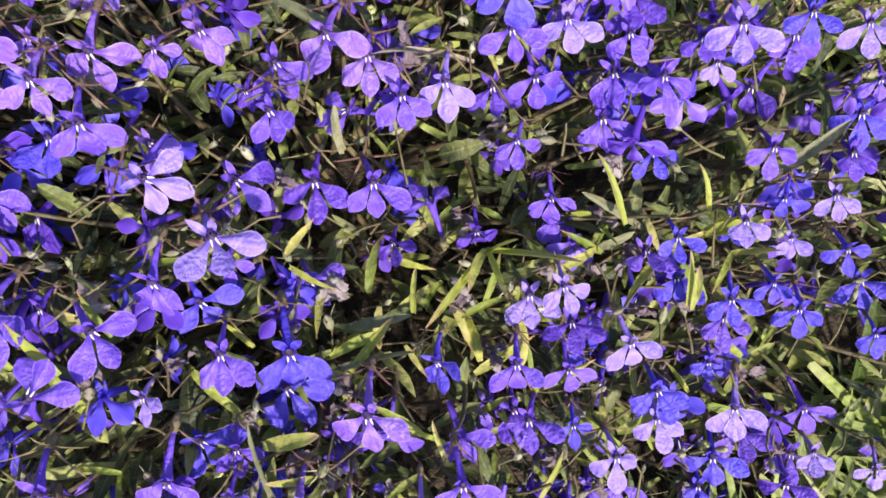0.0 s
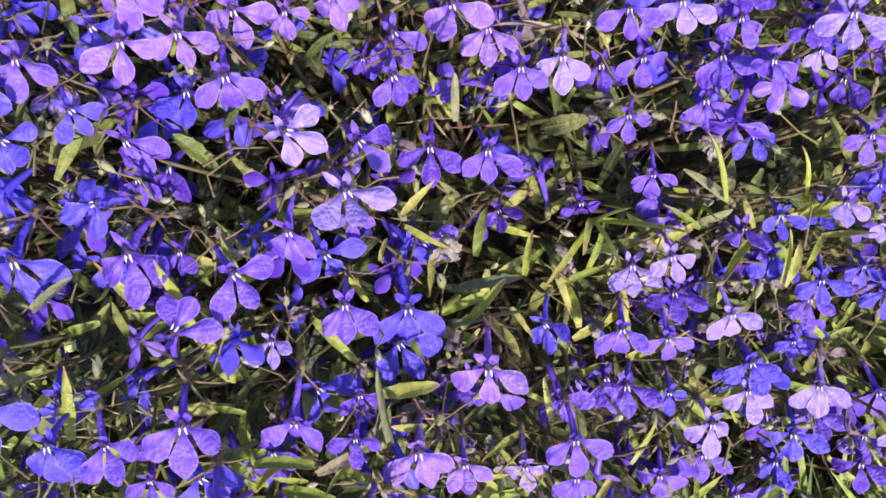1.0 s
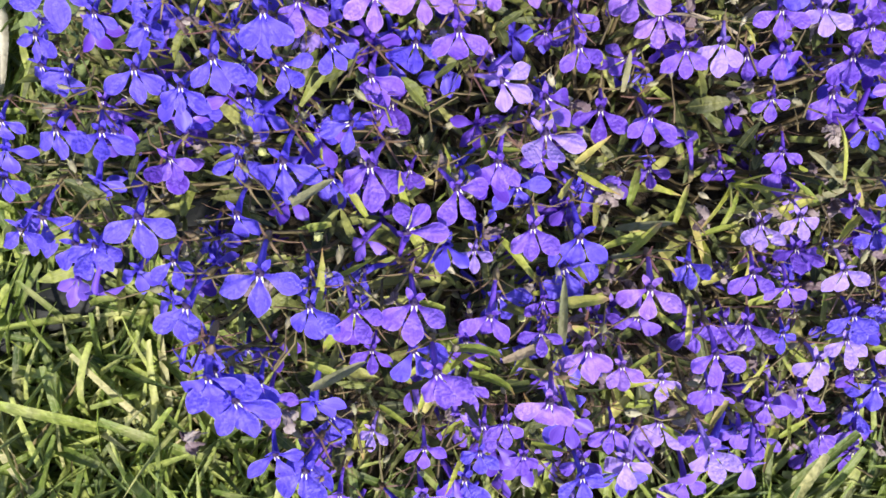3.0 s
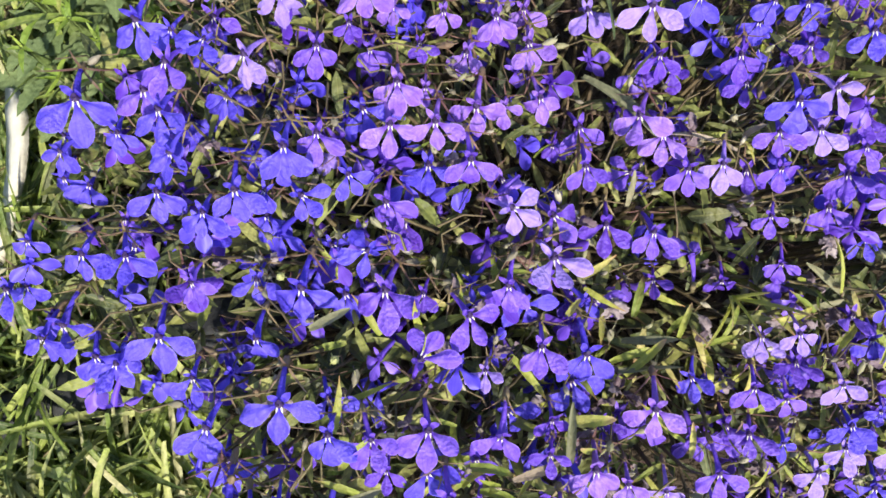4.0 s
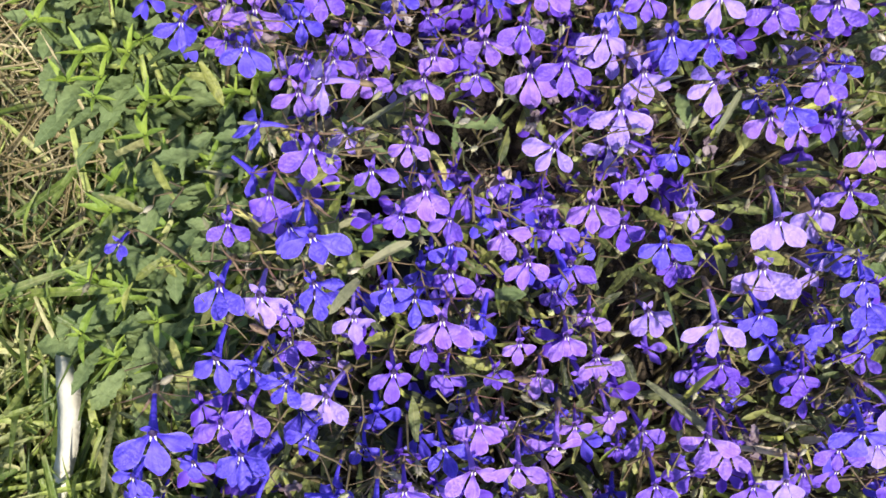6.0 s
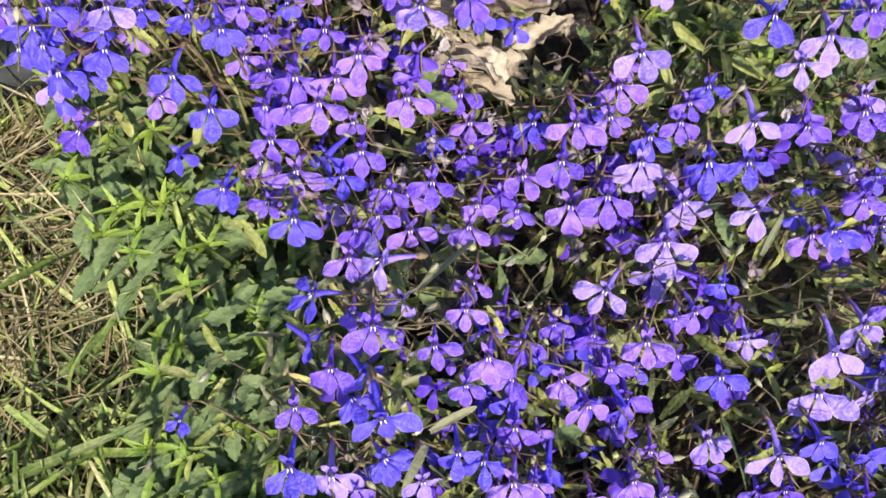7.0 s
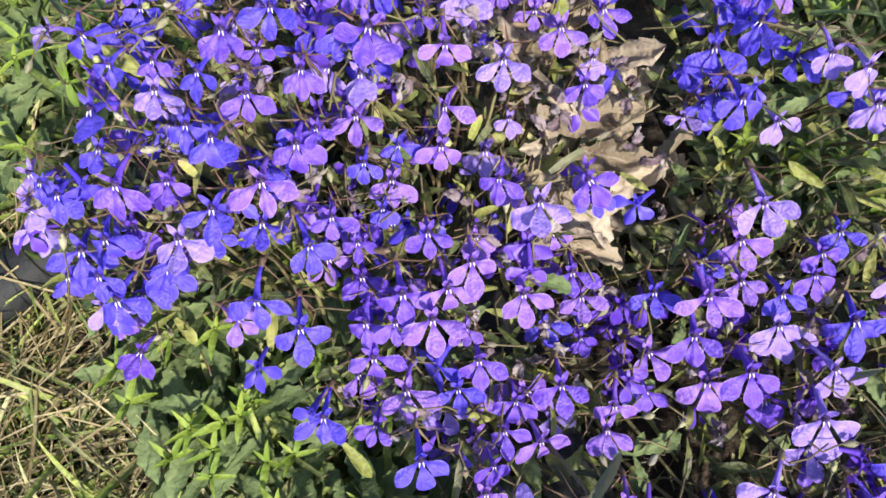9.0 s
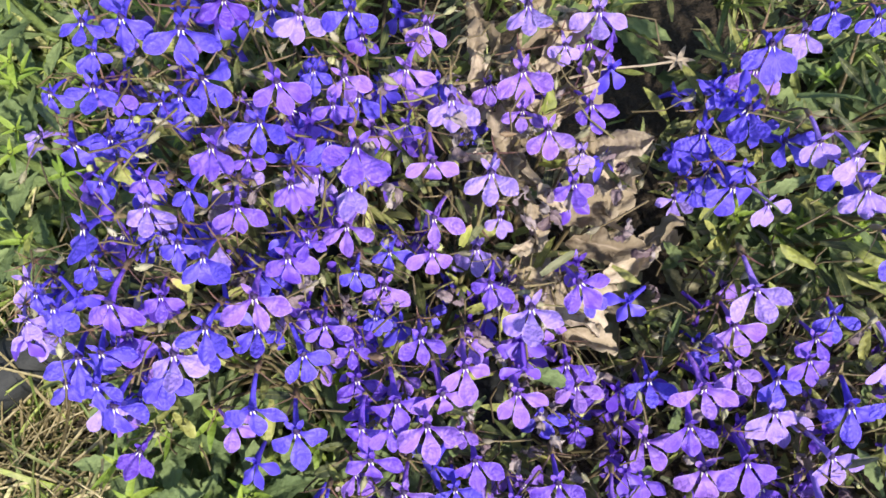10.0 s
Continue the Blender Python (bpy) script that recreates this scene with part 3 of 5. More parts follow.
bloom(lower, -0.0790, -0.0309, 0.0556, -93, 10.2, "blue")
bloom(lower, 0.0706, -0.0308, 0.0370, -73, 13.2, "violet")
bloom(lower, 0.1673, -0.0289, 0.0479, -93, 12.3, "lilac")
bloom(lower, 0.0482, -0.0284, 0.0507, -93, 9.2, "rose")
bloom(lower, -0.0260, -0.0273, 0.0680, -123, 10.3, "blue")
bloom(lower, 0.1422, -0.0265, 0.0450, -73, 13.4, "lilac")
bloom(lower, 0.0201, -0.0263, 0.0679, -93, 12.5, "rose")
bloom(lower, 0.0271, -0.0260, 0.0622, -93, 8.0, "rose")
bloom(lower, 0.0586, -0.0259, 0.0500, -78, 11.8, "rose")
bloom(lower, -0.0690, -0.0250, 0.0677, -93, 16.9, "blue")
bloom(lower, -0.0506, -0.0231, 0.0658, -93, 14.6, "violet")
bloom(lower, 0.1184, -0.0227, 0.0430, -93, 10.3, "deep")
bloom(lower, 0.1654, -0.0208, 0.0525, -93, 13.0, "lilac")
bloom(lower, -0.0405, -0.0197, 0.0748, -103, 13.2, "violet")
bloom(lower, -0.0203, -0.0175, 0.0716, -113, 13.3, "lilac")
bloom(lower, 0.1158, -0.0166, 0.0494, -93, 10.9, "deep")
bloom(lower, 0.0986, -0.0149, 0.0392, -93, 10.6, "deep")
bloom(lower, 0.1502, -0.0142, 0.0536, -93, 12.2, "blue")
bloom(lower, 0.0384, -0.0140, 0.0568, -103, 10.8, "rose")
bloom(lower, -0.0306, -0.0136, 0.0741, -123, 9.4, "blue")
bloom(lower, 0.0116, -0.0123, 0.0594, -93, 9.9, "violet")
bloom(lower, 0.0948, -0.0122, 0.0429, -93, 10.4, "deep")
bloom(lower, 0.0256, -0.0117, 0.0601, -83, 8.0, "deep")
bloom(lower, -0.0031, -0.0113, 0.0620, -93, 12.3, "violet")
bloom(lower, -0.0409, -0.0087, 0.0715, -113, 9.6, "blue")
bloom(lower, 0.0565, -0.0086, 0.0494, -78, 12.0, "rose")
bloom(lower, -0.0500, -0.0059, 0.0732, -93, 15.1, "blue")
bloom(lower, 0.1231, -0.0051, 0.0457, -97, 10.3, "blue")
bloom(lower, 0.0329, -0.0050, 0.0641, -93, 8.9, "rose")
bloom(lower, 0.0060, -0.0048, 0.0615, -93, 8.3, "deep")
bloom(lower, 0.1344, -0.0036, 0.0522, -93, 10.8, "blue")
bloom(lower, 0.0473, -0.0027, 0.0554, -93, 10.9, "rose")
bloom(lower, 0.1256, -0.0024, 0.0523, -93, 10.0, "blue")
bloom(lower, 0.0918, -0.0010, 0.0524, -93, 15.5, "lilac")
bloom(lower, -0.0326, -0.0009, 0.0627, -83, 12.5, "violet")
bloom(lower, 0.0182, 0.0003, 0.0596, -93, 9.2, "rose")
bloom(lower, 0.1057, 0.0015, 0.0504, -93, 11.9, "blue")
bloom(lower, 0.0117, 0.0021, 0.0680, -93, 13.7, "rose")
bloom(lower, 0.1330, 0.0025, 0.0588, -83, 12.2, "blue")
bloom(lower, 0.1509, 0.0039, 0.0436, -93, 10.4, "deep")
bloom(lower, 0.0558, 0.0044, 0.0452, -93, 10.6, "rose")
bloom(lower, -0.0140, 0.0050, 0.0624, -93, 12.5, "lilac")
bloom(lower, 0.0755, 0.0052, 0.0397, -73, 12.6, "lilac")
bloom(lower, -0.0321, 0.0055, 0.0707, -97, 8.0, "violet")
bloom(lower, 0.1307, 0.0082, 0.0630, -93, 10.4, "blue")
bloom(lower, 0.0042, 0.0086, 0.0674, -103, 10.6, "blue")
bloom(lower, -0.0380, 0.0104, 0.0740, -93, 15.2, "lilac")
bloom(lower, 0.1610, 0.0105, 0.0496, -93, 11.8, "lilac")
bloom(lower, -0.0027, 0.0121, 0.0695, -93, 12.2, "blue")
bloom(lower, 0.1511, 0.0124, 0.0583, -93, 13.9, "lilac")
bloom(lower, 0.0462, 0.0132, 0.0416, -83, 10.9, "violet")
bloom(lower, -0.0493, 0.0139, 0.0739, -93, 14.5, "blue")
bloom(lower, 0.0224, 0.0147, 0.0466, -93, 8.9, "rose")
bloom(lower, 0.1091, 0.0157, 0.0489, -93, 17.0, "lilac")
bloom(lower, 0.0146, 0.0169, 0.0612, -93, 13.1, "violet")
bloom(lower, 0.1303, 0.0193, 0.0477, -123, 10.4, "blue")
bloom(lower, 0.0377, 0.0204, 0.0543, -93, 13.0, "rose")
bloom(lower, 0.0855, 0.0206, 0.0402, -93, 10.9, "deep")
bloom(lower, 0.0516, 0.0213, 0.0430, -93, 16.3, "violet")
bloom(lower, -0.0211, 0.0237, 0.0861, -83, 15.2, "blue")
bloom(lower, 0.0793, 0.0242, 0.0532, -93, 13.8, "blue")
bloom(middle, 0.1096, 0.0271, 0.0636, -93, 15.5, "lilac")
bloom(lower, 0.0307, 0.0291, 0.0582, -73, 12.9, "rose")
bloom(lower, -0.0450, 0.0296, 0.0814, -93, 9.5, "violet")
bloom(lower, 0.0020, 0.0298, 0.0792, -97, 9.3, "violet")
bloom(lower, 0.0152, 0.0305, 0.0713, -93, 11.4, "violet")
bloom(lower, 0.0467, 0.0306, 0.0513, -88, 11.5, "violet")
bloom(lower, -0.0841, 0.0307, 0.0617, -93, 8.0, "blue")
bloom(lower, 0.0689, 0.0324, 0.0466, -93, 12.5, "deep")
bloom(lower, 0.0885, 0.0339, 0.0542, -77, 11.2, "lilac")
bloom(middle, 0.1305, 0.0346, 0.0441, -93, 14.3, "lilac")
bloom(lower, 0.0091, 0.0367, 0.0791, -97, 12.5, "rose")
bloom(lower, 0.0587, 0.0371, 0.0544, -97, 13.9, "rose")
bloom(lower, -0.0358, 0.0395, 0.0735, -97, 12.1, "violet")
bloom(lower, -0.0050, 0.0410, 0.0854, -87, 9.9, "violet")
bloom(lower, 0.0433, 0.0416, 0.0514, -97, 10.6, "deep")
bloom(upper, 0.0208, 0.0422, 0.0563, -97, 12.2, "violet")
bloom(middle, 0.0675, 0.0430, 0.0581, -97, 9.5, "violet")
bloom(middle, 0.0740, 0.0441, 0.0573, -87, 11.2, "violet")
bloom(upper, 0.0315, 0.0463, 0.0519, -87, 9.8, "violet")
bloom(upper, -0.0211, 0.0484, 0.0850, -97, 13.1, "violet")
bloom(upper, 0.0046, 0.0508, 0.0781, -97, 9.5, "rose")
bloom(middle, 0.0849, 0.0518, 0.0554, -97, 8.8, "blue")
bloom(middle, 0.0475, 0.0533, 0.0623, -123, 13.7, "lilac")
bloom(upper, -0.0270, 0.0538, 0.0793, -97, 8.0, "violet")
bloom(upper, 0.0079, 0.0602, 0.0671, -108, 11.0, "rose")
bloom(upper, -0.0387, 0.0610, 0.0741, -158, 12.3, "blue")
bloom(middle, 0.1201, 0.0635, 0.0592, -97, 13.1, "blue")
bloom(upper, -0.0162, 0.0644, 0.0925, -177, 14.3, "lilac")
bloom(middle, 0.0701, 0.0673, 0.0557, -97, 17.0, "lilac")
bloom(middle, 0.1157, 0.0719, 0.0473, -97, 8.3, "blue")
bloom(middle, 0.0989, 0.0730, 0.0584, -158, 14.1, "lilac")
bloom(middle, 0.1341, 0.0730, 0.0550, -97, 11.6, "violet")
bloom(middle, 0.0595, 0.0753, 0.0444, -97, 13.1, "deep")
bloom(upper, -0.0241, 0.0777, 0.0783, -97, 8.2, "deep")
bloom(upper, 0.0089, 0.0787, 0.0610, -97, 11.5, "rose")
bloom(middle, 0.0784, 0.0798, 0.0540, -77, 14.5, "lilac")
bloom(upper, -0.0096, 0.0801, 0.0611, -87, 12.4, "rose")
bloom(middle, 0.1446, 0.0815, 0.0479, -97, 9.3, "blue")
bloom(middle, 0.1258, 0.0831, 0.0386, -97, 8.0, "blue")
bloom(upper, -0.0416, 0.0832, 0.0792, -97, 13.1, "blue")
bloom(middle, 0.0545, 0.0846, 0.0548, -97, 14.5, "violet")
bloom(upper, 0.0124, 0.0848, 0.0637, -97, 11.4, "rose")
bloom(middle, 0.0434, 0.0850, 0.0489, -97, 16.8, "rose")
bloom(upper, -0.0185, 0.0850, 0.0645, -97, 10.5, "violet")
bloom(upper, 0.0259, 0.0861, 0.0462, -97, 10.4, "violet")
bloom(middle, 0.1015, 0.0901, 0.0539, -97, 12.8, "blue")
bloom(middle, 0.0888, 0.0917, 0.0544, -97, 16.8, "blue")
bloom(middle, 0.0720, 0.0919, 0.0454, -95, 12.8, "lilac")
bloom(upper, -0.0139, 0.0920, 0.0667, -108, 10.5, "violet")
bloom(upper, -0.0006, 0.0933, 0.0657, -97, 12.6, "violet")
bloom(upper, -0.0528, 0.0946, 0.0629, -118, 8.9, "violet")
bloom(middle, 0.0682, 0.0956, 0.0513, -97, 14.9, "lilac")
bloom(middle, 0.0292, 0.0968, 0.0488, -77, 14.1, "rose")
bloom(middle, 0.0420, 0.0984, 0.0552, -97, 14.7, "violet")
bloom(upper, -0.0284, 0.0988, 0.0659, -97, 10.6, "blue")
bloom(upper, -0.0657, 0.0999, 0.0667, -108, 12.7, "blue")
bloom(middle, 0.1245, 0.1010, 0.0509, -97, 14.8, "violet")
bloom(upper, -0.0419, 0.1016, 0.0687, -97, 13.7, "rose")
bloom(middle, 0.1039, 0.1018, 0.0590, -97, 16.3, "lilac")
bloom(middle, 0.0728, 0.1043, 0.0502, -97, 13.2, "blue")
bloom(upper, -0.0211, 0.1049, 0.0696, -97, 12.2, "violet")
bloom(upper, 0.0104, 0.1054, 0.0513, -87, 8.0, "deep")
bloom(middle, 0.1493, 0.1065, 0.0417, -97, 16.5, "violet")
bloom(middle, 0.0834, 0.1073, 0.0518, -97, 11.2, "violet")
bloom(middle, 0.0472, 0.1080, 0.0621, -97, 15.3, "rose")
bloom(middle, 0.0593, 0.1102, 0.0575, -87, 12.0, "rose")
bloom(upper, -0.0487, 0.1122, 0.0702, -97, 13.2, "violet")
bloom(middle, 0.0867, 0.1130, 0.0538, -87, 11.2, "violet")
bloom(upper, -0.0225, 0.1136, 0.0719, -97, 8.7, "rose")
bloom(middle, 0.0352, 0.1136, 0.0526, -97, 12.2, "blue")
bloom(upper, 0.0202, 0.1138, 0.0447, -97, 9.7, "deep")
bloom(middle, 0.1189, 0.1159, 0.0673, -97, 13.3, "lilac")
bloom(upper, -0.0307, 0.1168, 0.0821, -97, 12.6, "rose")
bloom(upper, 0.0143, 0.1176, 0.0499, -97, 12.4, "rose")
bloom(middle, 0.0944, 0.1181, 0.0536, -97, 11.3, "blue")
bloom(upper, -0.0405, 0.1188, 0.0784, -97, 9.4, "violet")
bloom(upper, -0.0051, 0.1192, 0.0729, -97, 12.2, "rose")
bloom(upper, -0.0484, 0.1212, 0.0755, -97, 13.0, "violet")
bloom(middle, 0.0652, 0.1228, 0.0525, -87, 14.2, "rose")
bloom(right, 0.1291, 0.1236, 0.0685, -97, 16.6, "lilac")
bloom(upper, -0.0249, 0.1239, 0.0826, -97, 13.5, "rose")
bloom(upper, 0.0120, 0.1241, 0.0591, -97, 11.8, "violet")
bloom(upper, -0.0666, 0.1246, 0.0715, -97, 14.5, "blue")
bloom(upper, -0.0367, 0.1248, 0.0850, -97, 14.2, "violet")
bloom(upper, -0.0173, 0.1288, 0.0853, -97, 12.5, "rose")
bloom(right, 0.1095, 0.1289, 0.0760, -97, 14.7, "blue")
bloom(right, 0.1452, 0.1312, 0.0667, -97, 13.5, "violet")
bloom(right, 0.0732, 0.1313, 0.0579, -77, 15.9, "lilac")
bloom(upper, -0.0748, 0.1329, 0.0807, -97, 13.7, "blue")
bloom(upper, -0.0468, 0.1338, 0.0747, -97, 11.4, "deep")
bloom(upper, -0.0004, 0.1348, 0.0693, -108, 10.8, "rose")
bloom(upper, -0.0143, 0.1366, 0.0770, -87, 10.5, "rose")
bloom(upper, 0.0028, 0.1385, 0.0908, -97, 14.0, "lilac")
bloom(upper, -0.0267, 0.1391, 0.0842, -97, 11.0, "violet")
bloom(upper, 0.0195, 0.1398, 0.0814, -97, 11.1, "blue")
bloom(upper, -0.0455, 0.1419, 0.0808, -97, 8.6, "violet")
bloom(upper, 0.0174, 0.1423, 0.0870, -69, 12.6, "violet")
bloom(upper, -0.0575, 0.1427, 0.0864, -97, 13.2, "blue")
bloom(upper, -0.1149, 0.1442, 0.0711, -97, 15.4, "blue")
bloom(upper, -0.0922, 0.1458, 0.0880, -105, 8.8, "blue")
bloom(upper, -0.1106, 0.1464, 0.0635, -97, 13.1, "blue")
bloom(upper, -0.0366, 0.1471, 0.0880, -105, 8.1, "blue")
bloom(upper, -0.0052, 0.1480, 0.0884, -105, 10.4, "violet")
bloom(upper, -0.0502, 0.1485, 0.0869, -97, 10.2, "violet")
bloom(upper, -0.0992, 0.1489, 0.0731, -97, 12.6, "blue")
bloom(upper, -0.0879, 0.1497, 0.0941, -97, 13.2, "lilac")
bloom(upper, -0.0797, 0.1500, 0.0901, -97, 9.2, "blue")
bloom(right, 0.1111, 0.1504, 0.0666, -105, 13.4, "lilac")
bloom(upper, -0.0761, 0.1525, 0.1023, -105, 12.7, "blue")
bloom(upper, -0.1276, 0.1538, 0.0716, -97, 11.0, "blue")
bloom(upper, -0.0327, 0.1551, 0.0857, -105, 11.3, "rose")
bloom(upper, -0.1089, 0.1564, 0.0880, -97, 11.9, "blue")
bloom(upper, -0.0639, 0.1578, 0.0990, -95, 14.1, "rose")
bloom(right, 0.1058, 0.1589, 0.0765, -105, 13.7, "lilac")
bloom(upper, -0.0385, 0.1593, 0.0919, -105, 8.8, "blue")
bloom(upper, -0.1221, 0.1599, 0.0737, -97, 15.5, "blue")
bloom(upper, -0.0180, 0.1599, 0.0892, -105, 11.2, "rose")
bloom(upper, -0.1046, 0.1608, 0.0798, -97, 12.4, "violet")
bloom(right, 0.0734, 0.1616, 0.0666, -105, 16.0, "blue")
bloom(upper, -0.0288, 0.1628, 0.0893, -105, 9.0, "blue")
bloom(upper, -0.0880, 0.1648, 0.0960, -105, 9.4, "violet")
bloom(upper, -0.0152, 0.1653, 0.1012, -105, 10.6, "rose")
bloom(upper, -0.0536, 0.1655, 0.0991, -105, 12.9, "violet")
bloom(right, 0.0651, 0.1658, 0.0582, -105, 9.6, "blue")
bloom(right, 0.0983, 0.1660, 0.0752, -105, 12.2, "lilac")
bloom(upper, -0.1000, 0.1661, 0.0983, -105, 13.6, "violet")
bloom(upper, 0.0028, 0.1666, 0.0803, -105, 8.0, "lilac")
bloom(upper, -0.0722, 0.1687, 0.1068, -105, 11.7, "blue")
bloom(upper, 0.0241, 0.1691, 0.0862, -95, 10.8, "violet")
bloom(upper, -0.0483, 0.1695, 0.0961, -105, 8.8, "violet")
bloom(upper, -0.0375, 0.1705, 0.0962, -105, 11.0, "rose")
bloom(upper, 0.0009, 0.1708, 0.1078, -105, 11.7, "lilac")
bloom(upper, -0.1200, 0.1717, 0.0875, -105, 11.4, "blue")
bloom(upper, -0.0789, 0.1750, 0.1034, -105, 10.6, "blue")
bloom(upper, -0.0126, 0.1754, 0.1135, -105, 11.4, "rose")
bloom(upper, -0.1043, 0.1778, 0.0952, -105, 10.3, "blue")
bloom(upper, -0.1263, 0.1781, 0.0834, -115, 9.3, "blue")
bloom(upper, -0.0340, 0.1788, 0.1016, -105, 11.5, "lilac")
bloom(upper, 0.0314, 0.1804, 0.0762, -105, 9.8, "lilac")
bloom(right, 0.0733, 0.1817, 0.0613, -105, 14.8, "blue")
bloom(right, 0.0842, 0.1818, 0.0714, -146, 16.0, "blue")
bloom(upper, -0.0638, 0.1823, 0.0988, -95, 11.7, "violet")
bloom(upper, -0.0483, 0.1829, 0.1031, -105, 10.7, "violet")
bloom(upper, 0.0204, 0.1834, 0.0931, -95, 11.4, "rose")
bloom(upper, -0.0295, 0.1838, 0.1135, -105, 14.3, "violet")
bloom(upper, -0.1022, 0.1857, 0.1015, -105, 14.4, "blue")
bloom(upper, -0.0731, 0.1873, 0.1055, -110, 10.6, "blue")
bloom(upper, -0.0856, 0.1873, 0.1017, -105, 11.6, "lilac")
bloom(upper, 0.0366, 0.1919, 0.0820, -84, 12.1, "violet")
bloom(upper, -0.0160, 0.1921, 0.1001, -105, 8.0, "violet")
bloom(upper, 0.0163, 0.1928, 0.0881, -105, 10.2, "rose")
bloom(upper, -0.0842, 0.1940, 0.1041, -105, 8.6, "violet")
bloom(upper, -0.0651, 0.1962, 0.1071, -105, 12.1, "violet")
bloom(upper, -0.0596, 0.1968, 0.0936, -105, 8.0, "violet")
bloom(upper, -0.0962, 0.1975, 0.1012, -115, 9.5, "blue")
bloom(right, 0.0953, 0.1980, 0.0763, -105, 16.0, "blue")
bloom(right, 0.1317, 0.1999, 0.0723, -105, 10.3, "blue")
bloom(upper, -0.0331, 0.2004, 0.1047, -105, 8.7, "violet")
bloom(upper, -0.0522, 0.2004, 0.1056, -105, 12.3, "blue")
bloom(right, 0.0916, 0.2021, 0.0506, -105, 13.2, "blue")
bloom(upper, 0.0189, 0.2025, 0.0919, -95, 13.3, "rose")
bloom(upper, -0.0124, 0.2041, 0.1071, -105, 11.6, "rose")
bloom(upper, -0.0450, 0.2070, 0.1111, -84, 12.0, "violet")
bloom(upper, -0.0060, 0.2071, 0.0880, -105, 12.8, "rose")
bloom(right, 0.1232, 0.2079, 0.0667, -105, 10.7, "blue")
bloom(upper, -0.0286, 0.2080, 0.1036, -84, 11.1, "rose")
bloom(upper, -0.0361, 0.2118, 0.1035, -105, 8.9, "blue")
bloom(upper, 0.0351, 0.2118, 0.0819, -105, 9.9, "lilac")
bloom(upper, -0.0971, 0.2147, 0.0898, -105, 11.1, "blue")
bloom(upper, -0.0720, 0.2152, 0.1017, -105, 11.2, "blue")
bloom(upper, -0.0780, 0.2160, 0.1000, -105, 9.1, "blue")
bloom(upper, -0.0216, 0.2161, 0.1066, -105, 8.0, "deep")
bloom(upper, -0.0042, 0.2170, 0.1026, -105, 10.5, "rose")
bloom(upper, -0.0887, 0.2171, 0.0932, -105, 10.2, "blue")
bloom(upper, -0.0658, 0.2195, 0.0999, -64, 12.9, "blue")
bloom(upper, 0.0479, 0.2198, 0.0816, -105, 14.2, "lilac")
bloom(upper, -0.0228, 0.2235, 0.1076, -105, 11.8, "blue")
bloom(upper, -0.0910, 0.2241, 0.0961, -105, 9.3, "violet")
bloom(upper, 0.0272, 0.2244, 0.0867, -105, 13.9, "lilac")
bloom(upper, -0.0958, 0.2260, 0.0986, -105, 11.5, "blue")
bloom(upper, -0.0363, 0.2291, 0.1034, -105, 11.4, "lilac")
bloom(upper, -0.1088, 0.2293, 0.0958, -115, 9.4, "blue")
bloom(upper, -0.0692, 0.2362, 0.0999, -105, 15.5, "blue")
bloom(upper, -0.0942, 0.2368, 0.0989, -105, 9.3, "blue")
bloom(upper, -0.0848, 0.2446, 0.0993, -105, 13.3, "blue")
bloom(upper, -0.0953, 0.2450, 0.1007, -105, 10.9, "blue")
bloom(lower, 0.1537, -0.1606, -0.0135, -98, 13.0)
bloom(lower, 0.1394, -0.1604, -0.0104, -92, 11.2)
bloom(lower, 0.0642, -0.1598, 0.0389, -88, 11.3)
bloom(lower, -0.0033, -0.1545, 0.0568, -102, 13.5)
bloom(lower, -0.0055, -0.1456, 0.0353, -85, 12.8)
bloom(lower, 0.1781, -0.1448, -0.0095, -102, 11.8)
bloom(lower, -0.0283, -0.1398, 0.0289, -111, 11.9)
bloom(lower, -0.0155, -0.1370, 0.0708, -71, 13.5)
bloom(lower, -0.0196, -0.1314, 0.0774, -92, 13.4)
bloom(lower, 0.0015, -0.1081, 0.0683, -76, 10.3)
bloom(lower, 0.1650, -0.1073, 0.0078, -96, 11.2)
bloom(lower, -0.0573, -0.0972, 0.0603, -107, 11.3)
bloom(lower, -0.0683, -0.0944, 0.0508, -75, 12.9)
bloom(lower, -0.0886, -0.0878, 0.0443, -96, 13.5)
bloom(lower, -0.0957, -0.0746, 0.0515, -76, 13.5)
bloom(lower, 0.1905, -0.0465, 0.0272, -101, 11.8)
bloom(lower, -0.0807, -0.0422, 0.0515, -90, 11.7)
bloom(lower, -0.0194, -0.0412, 0.0667, -95, 10.7)
bloom(lower, -0.0778, -0.0367, 0.0588, -114, 11.3)
bloom(lower, 0.0104, -0.0322, 0.0651, -69, 11.5)
bloom(lower, -0.0116, -0.0312, 0.0631, -76, 9.4)
bloom(lower, 0.1423, -0.0279, 0.0324, -90, 13.5)
bloom(lower, 0.1155, 0.0330, -0.0040, -94, 13.5)
bloom(lower, 0.1403, 0.0392, 0.0463, -98, 13.5)
bloom(middle, 0.1484, 0.0520, 0.0477, -90, 13.5)
bloom(middle, 0.1189, 0.0652, 0.0473, -89, 13.0)
bloom(middle, 0.1481, 0.0675, 0.0364, -93, 13.5)
bloom(middle, 0.1470, 0.1067, 0.0140, -101, 13.5)
bloom(middle, 0.1541, 0.1142, 0.0366, -94, 13.5)
bloom(right, 0.1108, 0.1587, 0.0592, -99, 13.5)
bloom(right, 0.0627, 0.1668, 0.0473, -111, 10.6)
bloom(right, 0.0722, 0.1810, 0.0498, -115, 13.5)
bloom(right, 0.0971, 0.1986, 0.0587, -105, 13.5)
